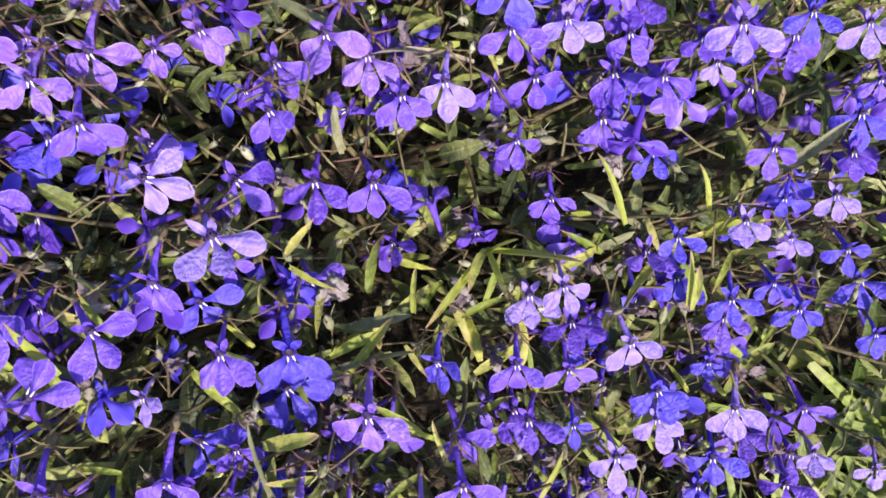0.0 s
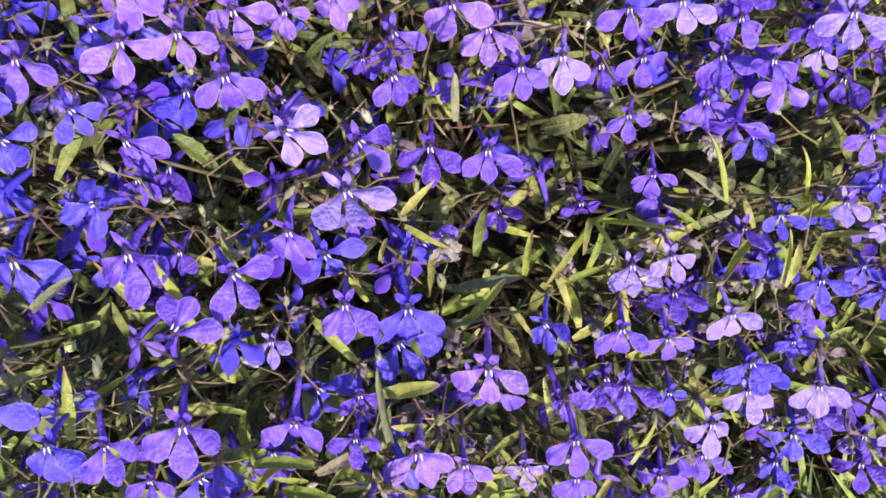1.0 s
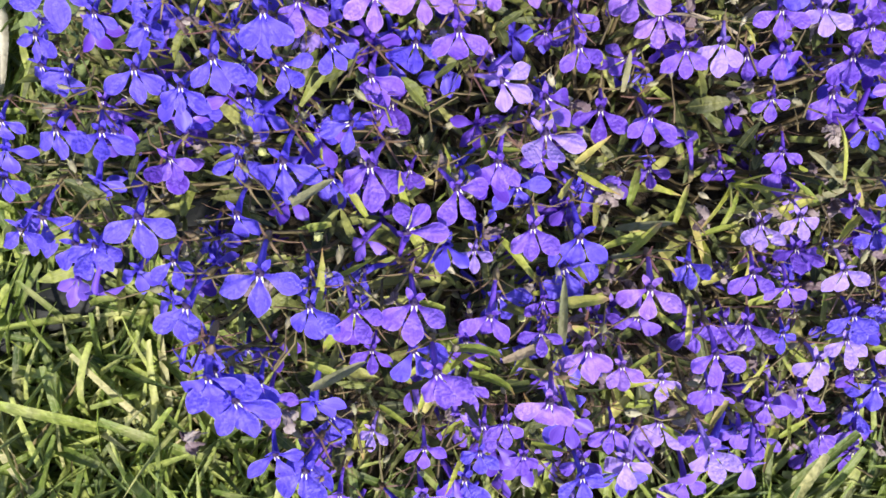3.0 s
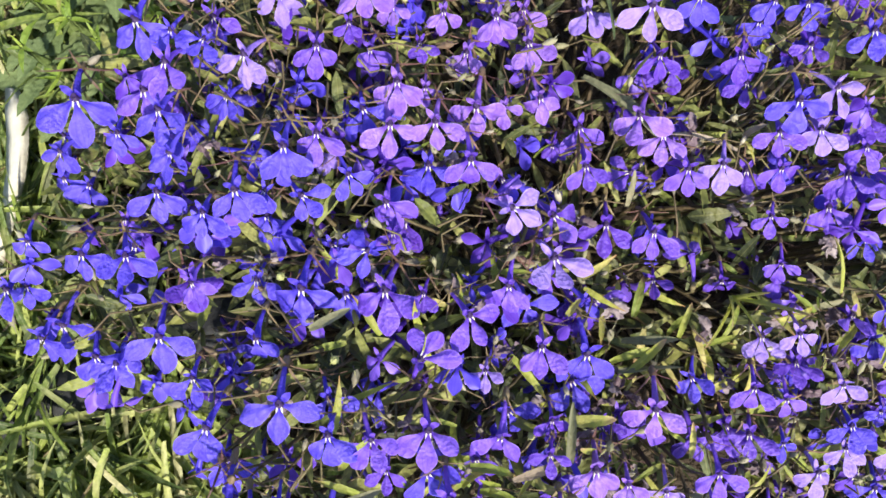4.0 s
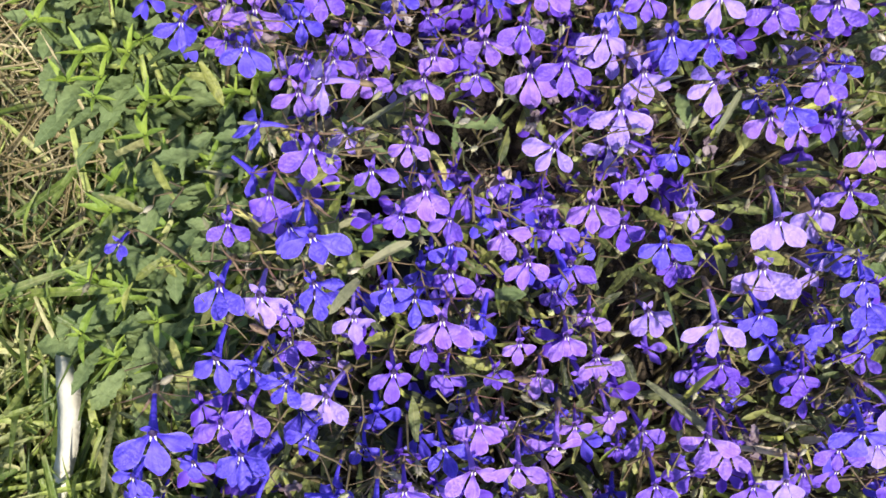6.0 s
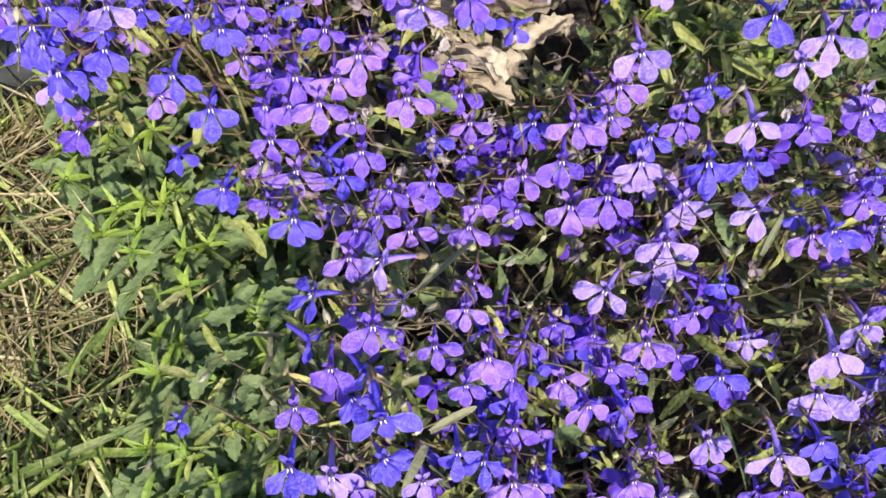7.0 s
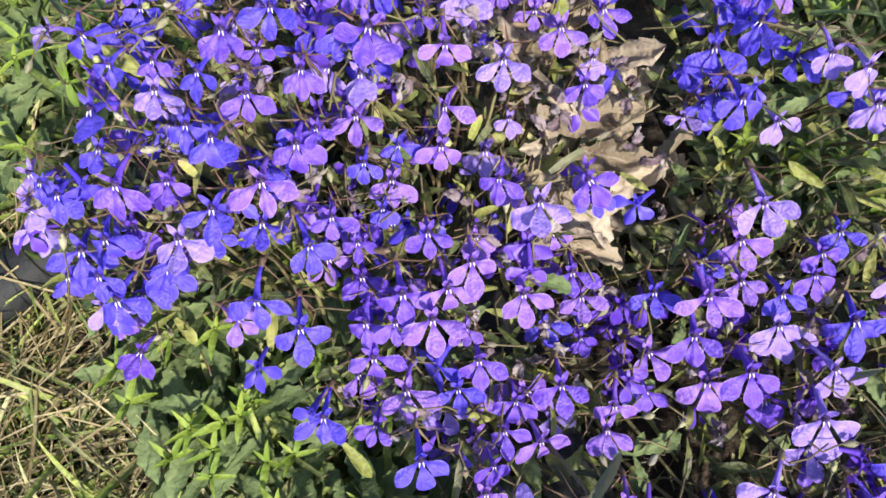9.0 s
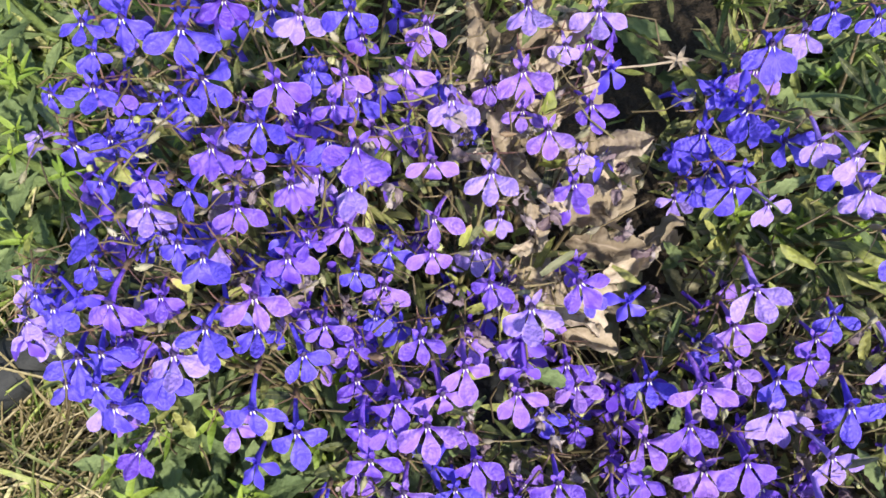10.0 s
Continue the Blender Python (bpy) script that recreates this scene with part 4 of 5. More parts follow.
bloom(right, 0.1170, 0.2066, 0.0587, -122, 12.2)
bloom(upper, -0.0277, 0.0711, 0.0722, -96, 11.6)
bloom(upper, -0.0028, 0.1968, 0.0978, -104, 13.5)
bloom(upper, 0.0471, 0.2188, 0.0654, -106, 13.5)


# ---- the far sides of the bed ----
OPEN = ((0.111, -0.085, 0.016), (0.100, -0.094, 0.010), (0.143, -0.074, 0.008), (0.162, -0.078, 0.008), (0.082, -0.100, 0.009))


def left_open(x, y):
    """Gaps between the flowers, filled by yellowing leaves alone."""
    return any(math.hypot(x - a, y - b) < r for a, b, r in OPEN)


def fill(plant, count, x0, x1, y0, y1, z):
    while count:
        x, y = rng.uniform(x0, x1), rng.uniform(y0, y1)
        if min(math.hypot(x - b[0], y - b[1]) for b in BLOOMS) > 0.011:
            bloom(plant, x, y, z + rng.gauss(0, 0.008), -92 + rng.gauss(0, 18), rng.uniform(10.5, 14))
            count -= 1


fill(middle, 12, 0.160, 0.215, -0.02, 0.13, 0.034)
fill(lower, 8, 0.195, 0.23, -0.15, -0.01, 0.018)
fill(right, 7, 0.135, 0.20, 0.13, 0.23, 0.055)
fill(upper, 8, -0.09, 0.04, 0.235, 0.262, 0.095)


# ---- smaller flowers deeper in the plants ----
def deeper(plant, count):
    """Flowers that sit under and between the upper ones."""
    upper_ones = [Vector(b) for b in OWN[plant[0].name]]
    tried = 0
    while count and tried < 4000:
        tried += 1
        a = rng.choice(upper_ones)
        ang, off = rng.uniform(0, 2 * math.pi), rng.uniform(0.008, 0.016)
        p = a + Vector((math.cos(ang) * off, math.sin(ang) * off, -rng.uniform(0.009, 0.020)))
        if left_open(p.x, p.y) or p.z < ground_z(p.x, p.y) + 0.012 or any((p - b).length < 0.0085 for b in map(Vector, BLOOMS)):
            continue
        if sum((a - b).length < 0.03 for b in upper_ones) < 7:
            continue
        bloom(plant, p.x, p.y, p.z, -90 + rng.gauss(0, 28), rng.uniform(9.5, 13.5))
        count -= 1


deeper(lower, 60)
deeper(upper, 55)
deeper(middle, 10)
deeper(right, 3)
SPOTS = np.array(BLOOMS)


def buried(plant, count, material):
    """Half-hidden flowers in the thick of a plant, too many to tell apart."""
    heap = Heap()
    ones = [Vector(b) for b in OWN[plant[0].name]]
    made = tried = 0
    while made < count and tried < 6000:
        tried += 1
        a = rng.choice(ones)
        ang, off = rng.uniform(0, 2 * math.pi), rng.uniform(0.006, 0.015)
        p = a + Vector((math.cos(ang) * off, math.sin(ang) * off, -rng.uniform(0.007, 0.024)))
        if left_open(p.x, p.y) or p.z < ground_z(p.x, p.y) + 0.010 or sum((a - b).length < 0.03 for b in ones) < 5:
            continue
        made += 1
        size = rng.uniform(0.0105, 0.0145)
        m = Matrix.Translation(p - plant[0].location) @ Matrix.Rotation(rng.gauss(0, 0.5), 4, "Z") @ Matrix.Rotation(rng.gauss(0.25, 0.45), 4, "X") @ Matrix.Rotation(rng.gauss(0, 0.4), 4, "Y") @ Matrix.Scale(size, 4)
        for k in (-1, 0, 1):
            q = Matrix.Rotation(math.pi + k * rng.gauss(1.0, 0.12), 4, "Z") @ Matrix.Translation((0, 0.035, 0)) @ Matrix.Rotation(rng.gauss(-0.2, 0.3), 4, "X")
            heap.add(rng.choice(LOWER), m @ q)
        for k in (-1, 1):
            heap.add(rng.choice(UPPER), m @ Matrix.Rotation(k * 0.55, 4, "Z") @ Matrix.Translation((0, 0.06, 0.02)) @ Matrix.Rotation(rng.uniform(0.1, 0.8), 4, "X"))
        heap.tube([m @ Vector(v) for v in ((0, 0, 0), (0, 0.17, -0.15), (0, 0.43, -0.46))], [0.09 * size, 0.07 * size, 0.045 * size], 6)
    tagged(child("buried_flower", heap.mesh("buried_flower", material), plant[0]), "half-hidden violet flowers inside the plant", kind="stuff")


# The deep violet heaps have the shade inside the plants put into their colour.
buried(lower, 120, PETAL_DEEP_AND_SHADE)
buried(lower, 110, PETAL_BLUE)
buried(lower, 60, PETAL)
buried(upper, 60, PETAL_DEEP_AND_SHADE)
buried(upper, 60, PETAL_BLUE)
buried(middle, 40, PETAL_DEEP_AND_SHADE)
buried(right, 10, PETAL_BLUE)


def canopy(x, y):
    """The height of the blooms over a place, and how far off the nearest is."""
    d = np.hypot(SPOTS[:, 0] - x, SPOTS[:, 1] - y)
    near = np.argsort(d)[:5]
    w = 1 / (d[near] + 0.004)
    return float((SPOTS[near, 2] * w).sum() / w.sum()), float(d[near[0]])


# ---- stems and leaves of the lobelias ----
def leaf_shapes():
    made = []
    r = rng.random
    for i in range(10):
        half = 0.075 + 0.05 * r()
        made.append(blade(1.0, [half * k for k in (0.35, 0.55, 0.8, 1.0, 1.05, 0.9, 0.6, 0.08)], bend=-0.5 + 1.5 * r(), fold=0.1 + 0.5 * r(), teeth=0.05 * r(), across=1, ripple=0.15, twist=r() - 0.5))
    for i in range(5):
        half = 0.13 + 0.05 * r()
        made.append(blade(1.0, [half * k for k in (0.3, 0.45, 0.7, 0.8, 1.0, 0.98, 1.08, 0.9, 0.85, 0.55, 0.06)], bend=0.1 + 0.8 * r(), fold=0.15 + 0.3 * r(), teeth=0.11, across=2, ripple=0.25))
    return made


LEAVES = leaf_shapes()
LEAF_MESHES = as_meshes("leaf", LEAVES, LEAF)


def grow(plant, parts, heaped):
    """Stems from the base to every bloom, and leaves along them."""
    base, own = plant
    stems, leaves = Heap(), Heap()
    shift = Matrix.Translation(-base.location)
    origin = base.location
    spots = []
    for foot, face, size in own:
        foot = Vector(foot)
        root = Vector((foot.x * 0.55 + origin.x * 0.45 + rng.gauss(0, 0.012), foot.y * 0.55 + origin.y * 0.45 + rng.gauss(0, 0.012), 0))
        root.z = ground_z(root.x, root.y) - 0.003
        mid = root.lerp(foot, 0.55) + Vector((rng.gauss(0, 0.006), rng.gauss(0, 0.006), 0.012))
        high = foot + Vector((rng.gauss(0, 0.002), rng.gauss(0, 0.002), -0.008))
        pts = []
        for k in range(9):
            t = k / 8
            pts.append(((1 - t) ** 3) * root + 3 * t * (1 - t) ** 2 * mid + 3 * t * t * (1 - t) * high + t ** 3 * foot)
        stems.tube([p - origin for p in pts], [0.0010 - 0.0007 * k / 8 for k in range(9)], 5)
        spots.append((pts, foot))
    for i in range(parts + heaped):
        pts, foot = rng.choice(spots)
        p = rng.choice(pts[3:])
        q = Vector((p.x + rng.gauss(0, 0.007), p.y + rng.gauss(0, 0.007), p.z + rng.gauss(0, 0.003)))
        top, far = canopy(q.x, q.y)
        if far > 0.022 and i >= parts:
            continue
        q.z = min(q.z, top - 0.008 - 0.014 * rng.random())
        q.z = max(q.z, ground_z(q.x, q.y) + 0.003)
        k = rng.randrange(10) if rng.random() < 0.93 else rng.randrange(10, 15)
        m = shift @ turned(q.x, q.y, q.z, rng.uniform(0, 2 * math.pi), rng.gauss(0.35, 0.4), rng.gauss(0, 0.5), rng.uniform(0.008, 0.017))
        if i < parts:
            child("leaf", LEAF_MESHES[k], base, m)
        else:
            leaves.add(LEAVES[k], m)
    star = blade(0.5, [0.03, 0.026, 0.016, 0.003], bend=0.2, across=1)
    spent = Heap()
    for i in range(int(len(own) * 2.6)):
        foot, face, size = rng.choice(own)
        a = Vector(foot) + Vector((rng.gauss(0, 0.008), rng.gauss(0, 0.008), rng.uniform(-0.006, 0.004)))
        d = Vector((rng.gauss(0, 1), rng.gauss(0, 1), rng.gauss(-0.5, 0.6))).normalized() * rng.uniform(0.007, 0.016)
        bow = Vector((rng.gauss(0, 0.0015), rng.gauss(0, 0.0015), 0.001))
        stems.tube([a - origin, a + d * 0.5 + bow - origin, a + d - origin], [0.00024, 0.0003, 0.0004], 4)
        if i % 2:
            m = Matrix.Translation(a - origin) @ (-d).to_track_quat("Z", "Y").to_matrix().to_4x4() @ Matrix.Scale(rng.uniform(0.005, 0.009), 4)
            spent.tube([m @ Vector((0, 0, z)) for z in (0.0, 0.2, 0.4, 0.55)], [r * m.to_scale().x for r in (0.03, 0.12, 0.13, 0.03)], 6)
            for k in range(5):
                spent.add(star, m @ Matrix.Translation((0, 0, 0.3)) @ Matrix.Rotation(k * 1.2566, 4, "Z") @ Matrix.Rotation(0.8, 4, "X"))
    tagged(child("spent_calyx", spent.mesh("spent_calyx", SPENT), base), "small spent calyces on thin stalks", kind="stuff")
    tagged(child("stem", stems.mesh("stem", STEM), base), "thin dark branching stems", kind="stuff")
    tagged(child("foliage", leaves.mesh("foliage", LEAF_HEAP), base), "dense narrow olive-green leaves", kind="stuff")


grow(lower, 190, 1900)
grow(upper, 110, 760)
grow(middle, 70, 540)
grow(right, 60, 200)


# ---- spent flowers and buds ----
def bud_mesh():
    heap = Heap()
    heap.tube([(0, 0, 0), (0, 0.0, 0.25), (0, 0.02, 0.45), (0, 0.03, 0.62), (0, 0.03, 0.70)], [0.03, 0.10, 0.12, 0.07, 0.01], 6)
    needle = blade(0.55, [0.03, 0.026, 0.016, 0.003], bend=0.3, across=1)
    for k in range(5):
        heap.add(needle, Matrix.Translation((0, 0, 0.25)) @ Matrix.Rotation(k * 1.2566, 4, "Z") @ Matrix.Rotation(0.9, 4, "X"))
    return heap.mesh("seed_pod", SEPAL)


BUD = bud_mesh()
for plant, count in ((lower, 40), (upper, 26), (middle, 14)):
    for i in range(count):
        foot, face, size = rng.choice(plant[1])
        p = Vector(foot) + Vector((rng.gauss(0, 0.006), rng.gauss(0, 0.006), 0.002))
        m = Matrix.Translation(p - plant[0].location) @ Matrix.Rotation(rng.uniform(0, 6.28), 4, "Z") @ Matrix.Rotation(rng.uniform(0.1, 1.3), 4, "X") @ Matrix.Scale(rng.uniform(0.006, 0.010), 4)
        child("seed_pod", BUD, plant[0], m)


def pale_bud_mesh():
    """A plump yellow-green bud on its short stalk, with small bracts under it."""
    heap = Heap()
    heap.tube([(0.1, 0, -1.4), (0.03, 0, -0.7), (0, 0, -0.42)], [0.07, 0.08, 0.10], 6)
    heap.tube([(0, 0, -0.5), (0, 0, -0.36), (0, 0, -0.12), (0.01, 0, 0.14), (0.01, 0, 0.36), (0, 0, 0.48), (0, 0, 0.52)], [0.10, 0.33, 0.46, 0.47, 0.32, 0.14, 0.02], 9)
    bract = blade(0.9, [0.08, 0.10, 0.07, 0.01], bend=-0.5, across=1)
    for k in range(4):
        heap.add(bract, Matrix.Translation((0, 0, -0.42)) @ Matrix.Rotation(k * 1.57, 4, "Z") @ Matrix.Rotation(0.35, 4, "X"))
    return heap.mesh("pale_bud", BUD_SKIN)


BUD_SKIN = leafy_material("bud_yellow_cream", ((0.0, (0.42, 0.46, 0.14)), (1.0, (0.62, 0.60, 0.30))), 0.25, 0.5)
PALE_BUD = pale_bud_mesh()
for plant, count in ((lower, 20), (upper, 8), (middle, 4)):
    for i in range(count):
        b = Vector(rng.choice(OWN[plant[0].name]))
        p = b + Vector((rng.gauss(0, 0.007), rng.gauss(0, 0.007), -0.003))
        m = Matrix.Translation(p - plant[0].location) @ Matrix.Rotation(rng.uniform(0, 6.28), 4, "Z") @ Matrix.Rotation(rng.uniform(0.1, 0.9), 4, "X") @ Matrix.Scale(rng.uniform(0.0018, 0.0027), 4)
        child("pale_bud", PALE_BUD, plant[0], m, "plump cream-yellow bud")


# ---- yellowing leaf sprigs ----
YELLOWS = as_meshes("leaf", [blade(1.0, [h * k for k in (0.5, 0.8, 1.0, 1.0, 0.9, 0.75, 0.4, 0.1)], bend=b, fold=0.5, teeth=0.06, across=1, twist=w) for h, b, w in ((0.065, 0.9, 0.3), (0.075, 0.3, -0.8), (0.06, -0.7, 0.9), (0.085, 1.5, 0.4))], YELLOW_LEAF)


def sprig(plant, x, y, z, *leaves):
    """Single long yellow-green leaves from one point: compass angle, rise in degrees, length in millimetres."""
    for yaw, rise, length in leaves:
        child("leaf", rng.choice(YELLOWS), plant[0], Matrix.Translation(-plant[0].location) @ turned(x, y, z, radians(yaw), radians(rise), rng.gauss(0, 0.3), length / 1000), "yellow-green narrow leaf")


LONG = {}
for word, material in (("yellow", BRIGHT_LEAF), ("grey", GREY_LEAF), ("brown", DRY_LEAF), ("green", WEED)):
    LONG[word] = as_meshes("leaf", [blade(1.0, [k * h for k in (0.55, 0.75, 0.9, 1.0, 1.0, 0.97, 0.9, 0.78, 0.58, 0.12)], bend=b, fold=0.12, teeth=0.04, across=2, ripple=0.05, twist=w) for h, b, w in ((0.5, 0.7, 0.25), (0.5, 1.0, -0.3), (0.5, 0.5, 0.4))], material)


def long_leaf(plant, root, tip, tint, width):
    """One leaf that shows on its own, from root to tip, width in millimetres."""
    root, tip = Vector(root), Vector(tip)
    d = tip - root
    size = d.length * 1.18
    m = turned(*(root - plant[0].location), math.atan2(d.y, d.x), math.asin(max(-1, min(1, d.z / d.length))) + 0.32, rng.gauss(0, 0.25))
    wide = width / 1000 * (0.95 if tint == "yellow" else 1.0)
    child("leaf", rng.choice(LONG[tint]), plant[0], m @ Matrix.Diagonal((wide, size, (wide + size) / 2, 1)), {"yellow": "yellow-green narrow leaf", "grey": "dull grey-green leaf", "brown": "dry brown leaf", "green": "green leaf"}[tint])


long_leaf(lower, (0.1111, -0.0833, 0.0321), (0.1293, -0.0899, 0.0375), "yellow", 1.9)
long_leaf(lower, (0.1111, -0.0833, 0.0321), (0.0972, -0.0996, 0.0477), "yellow", 1.9)
long_leaf(lower, (0.1111, -0.0833, 0.0321), (0.1133, -0.0965, 0.0433), "yellow", 1.6)
long_leaf(lower, (0.1104, -0.0829, 0.0321), (0.1049, -0.0935, 0.0435), "yellow", 1.6)
long_leaf(lower, (0.1113, -0.0835, 0.0309), (0.1188, -0.0838, 0.0409), "yellow", 1.6)
long_leaf(lower, (0.0931, -0.0947, 0.0400), (0.0954, -0.0862, 0.0452), "yellow", 1.9)
long_leaf(lower, (0.0781, -0.0946, 0.0353), (0.0916, -0.0957, 0.0390), "grey", 2.4)
long_leaf(lower, (0.0738, -0.1008, 0.0404), (0.0856, -0.0966, 0.0413), "yellow", 2.2)
long_leaf(lower, (0.0757, -0.1035, 0.0404), (0.0908, -0.1023, 0.0409), "grey", 2.2)
long_leaf(lower, (0.1425, -0.0830, 0.0290), (0.1395, -0.0680, 0.0390), "yellow", 2.2)
long_leaf(lower, (0.1622, -0.0837, 0.0253), (0.1618, -0.0735, 0.0323), "yellow", 2.0)
long_leaf(lower, (0.1531, -0.1034, 0.0238), (0.1550, -0.0920, 0.0308), "yellow", 1.7)
long_leaf(lower, (0.0602, -0.1293, 0.0457), (0.0613, -0.1113, 0.0572), "grey", 2.2)
long_leaf(lower, (0.0676, -0.1244, 0.0455), (0.0618, -0.1213, 0.0561), "yellow", 2.2)
long_leaf(lower, (-0.0010, -0.1350, 0.0604), (0.0147, -0.1303, 0.0696), "grey", 2.4)
long_leaf(lower, (0.0455, -0.1299, 0.0536), (0.0569, -0.1266, 0.0563), "brown", 2.2)
long_leaf(lower, (-0.0034, -0.0909, 0.0680), (0.0076, -0.0877, 0.0717), "grey", 2.4)
long_leaf(lower, (0.1485, -0.0835, 0.0183), (0.1355, -0.0740, 0.0247), "grey", 1.9)
long_leaf(lower, (0.0827, -0.0557, 0.0365), (0.0844, -0.0477, 0.0450), "grey", 1.9)
long_leaf(lower, (0.1116, -0.1404, 0.0213), (0.1193, -0.1309, 0.0241), "yellow", 1.6)
long_leaf(lower, (0.0625, -0.0880, 0.0467), (0.0658, -0.0842, 0.0527), "yellow", 2.2)
long_leaf(lower, (0.0942, -0.1272, 0.0357), (0.0934, -0.1174, 0.0432), "yellow", 1.6)
long_leaf(lower, (0.1777, -0.0773, 0.0161), (0.1973, -0.0709, 0.0233), "grey", 2.4)
long_leaf(lower, (0.1360, -0.0863, 0.0199), (0.1448, -0.0857, 0.0252), "grey", 2.2)
long_leaf(lower, (0.0776, -0.1045, 0.0404), (0.0880, -0.0964, 0.0413), "yellow", 2.2)
long_leaf(lower, (0.0596, -0.1160, 0.0489), (0.0716, -0.1161, 0.0522), "yellow", 3.2)
long_leaf(lower, (0.1537, -0.1044, 0.0238), (0.1561, -0.0956, 0.0308), "yellow", 1.4)
long_leaf(lower, (0.1182, -0.0363, 0.0355), (0.1225, -0.0351, 0.0419), "brown", 2.4)
long_leaf(lower, (-0.0085, 0.0583, 0.0753), (0.0066, 0.0696, 0.0652), "grey", 2.2)
long_leaf(lower, (-0.0228, 0.0247, 0.0720), (-0.0207, 0.0170, 0.0726), "brown", 2.4)
long_leaf(lower, (-0.0116, 0.0146, 0.0682), (-0.0182, 0.0047, 0.0726), "grey", 3.0)
long_leaf(lower, (-0.0099, 0.0181, 0.0682), (0.0034, 0.0243, 0.0730), "grey", 2.4)
long_leaf(lower, (0.0722, -0.0167, 0.0411), (0.0928, -0.0360, 0.0438), "grey", 2.4)
long_leaf(lower, (0.0833, -0.0219, 0.0405), (0.0913, -0.0135, 0.0467), "yellow", 2.2)
long_leaf(lower, (0.0809, 0.0107, 0.0413), (0.0808, -0.0088, 0.0465), "green", 2.2)
long_leaf(lower, (0.1160, -0.0406, 0.0355), (0.0948, -0.0355, 0.0438), "brown", 2.7)
long_leaf(lower, (0.1430, 0.0449, 0.0317), (0.1502, 0.0380, 0.0377), "brown", 2.7)
long_leaf(middle, (0.1010, 0.0598, 0.0488), (0.1073, 0.0716, 0.0547), "grey", 2.2)
long_leaf(middle, (0.0767, 0.0761, 0.0467), (0.0897, 0.0765, 0.0543), "grey", 2.2)
long_leaf(lower, (0.0107, 0.0521, 0.0675), (0.0156, 0.0438, 0.0667), "yellow", 1.9)
long_leaf(middle, (0.1280, 0.0662, 0.0462), (0.1407, 0.0698, 0.0485), "yellow", 2.2)
long_leaf(right, (0.0973, 0.1778, 0.0589), (0.1088, 0.1757, 0.0659), "grey", 2.7)
long_leaf(right, (0.0795, 0.1636, 0.0567), (0.0858, 0.1508, 0.0631), "green", 2.4)
long_leaf(right, (0.1053, 0.1856, 0.0607), (0.1214, 0.1776, 0.0647), "green", 3.2)
long_leaf(middle, (0.0436, 0.1210, 0.0490), (0.0497, 0.1304, 0.0546), "green", 1.9)
long_leaf(upper, (0.0086, 0.1473, 0.0845), (0.0188, 0.1503, 0.0864), "grey", 2.2)
long_leaf(upper, (-0.0809, 0.1650, 0.0950), (-0.0823, 0.1673, 0.1010), "yellow", 2.4)
long_leaf(upper, (-0.1160, 0.2304, 0.0903), (-0.1057, 0.2168, 0.0967), "green", 2.7)
long_leaf(upper, (-0.0103, 0.1584, 0.0927), (-0.0070, 0.1613, 0.0987), "yellow", 2.4)
long_leaf(upper, (0.0231, 0.2168, 0.0792), (0.0290, 0.2180, 0.0852), "green", 2.4)

for i in range(135):
    x, y = rng.uniform(0.0, 0.17), rng.uniform(-0.155, -0.075)
    z, far = canopy(x, y)
    sprig(lower, x, y, z - 0.006, (rng.uniform(0, 360), rng.uniform(5, 45), rng.uniform(9, 17)))
for i in range(40):
    x, y = rng.uniform(-0.06, 0.13), rng.uniform(-0.05, 0.05)
    z, far = canopy(x, y)
    sprig(lower, x, y, z - 0.009, (rng.uniform(0, 360), rng.uniform(5, 50), rng.uniform(7, 13)))


# ---- low leafy plants between lobelia and lawn ----
def in_gap(x, y):
    """The bare, shaded strip between the hanging plant and the small one behind it."""
    return y > 0.150 and abs(x - 0.066 - 0.38 * (y - 0.165)) < 0.019 + 0.05 * (y - 0.150)


BROAD = [blade(1.0, [h * k for k in (0.18, 0.24, 0.33, 0.46, 0.60, 0.75, 0.88, 0.98, 1.02, 0.98, 0.86, 0.66, 0.40, 0.05)], bend=b, fold=0.25, teeth=0.13, across=2, ripple=0.2) for h, b in ((0.115, 0.5), (0.145, 0.9), (0.10, 0.2), (0.165, 0.7))]
BROAD_MESHES = as_meshes("leaf", BROAD, WEED)
TIPS = as_meshes("tip_leaf", [blade(1.0, [h * k for k in (0.5, 0.9, 1.0, 0.8, 0.5, 0.05)], bend=b, fold=0.4, across=1) for h, b in ((0.105, 0.5), (0.13, 0.9), (0.09, -0.2))], WEED_TIP)
STEM_GREEN = leafy_material("stem_green", ((0.0, (0.10, 0.15, 0.04)), (1.0, (0.17, 0.22, 0.07))), 0.1, 0.5)


def stalk_mesh():
    heap = Heap()
    heap.tube([(0, 0, -0.1), (0.02, 0.01, 0.3), (-0.01, 0.03, 0.65), (0, 0, 1.0)], [0.06, 0.05, 0.04, 0.02], 6)
    return heap.mesh("stalk", STEM_GREEN)


STALK = stalk_mesh()


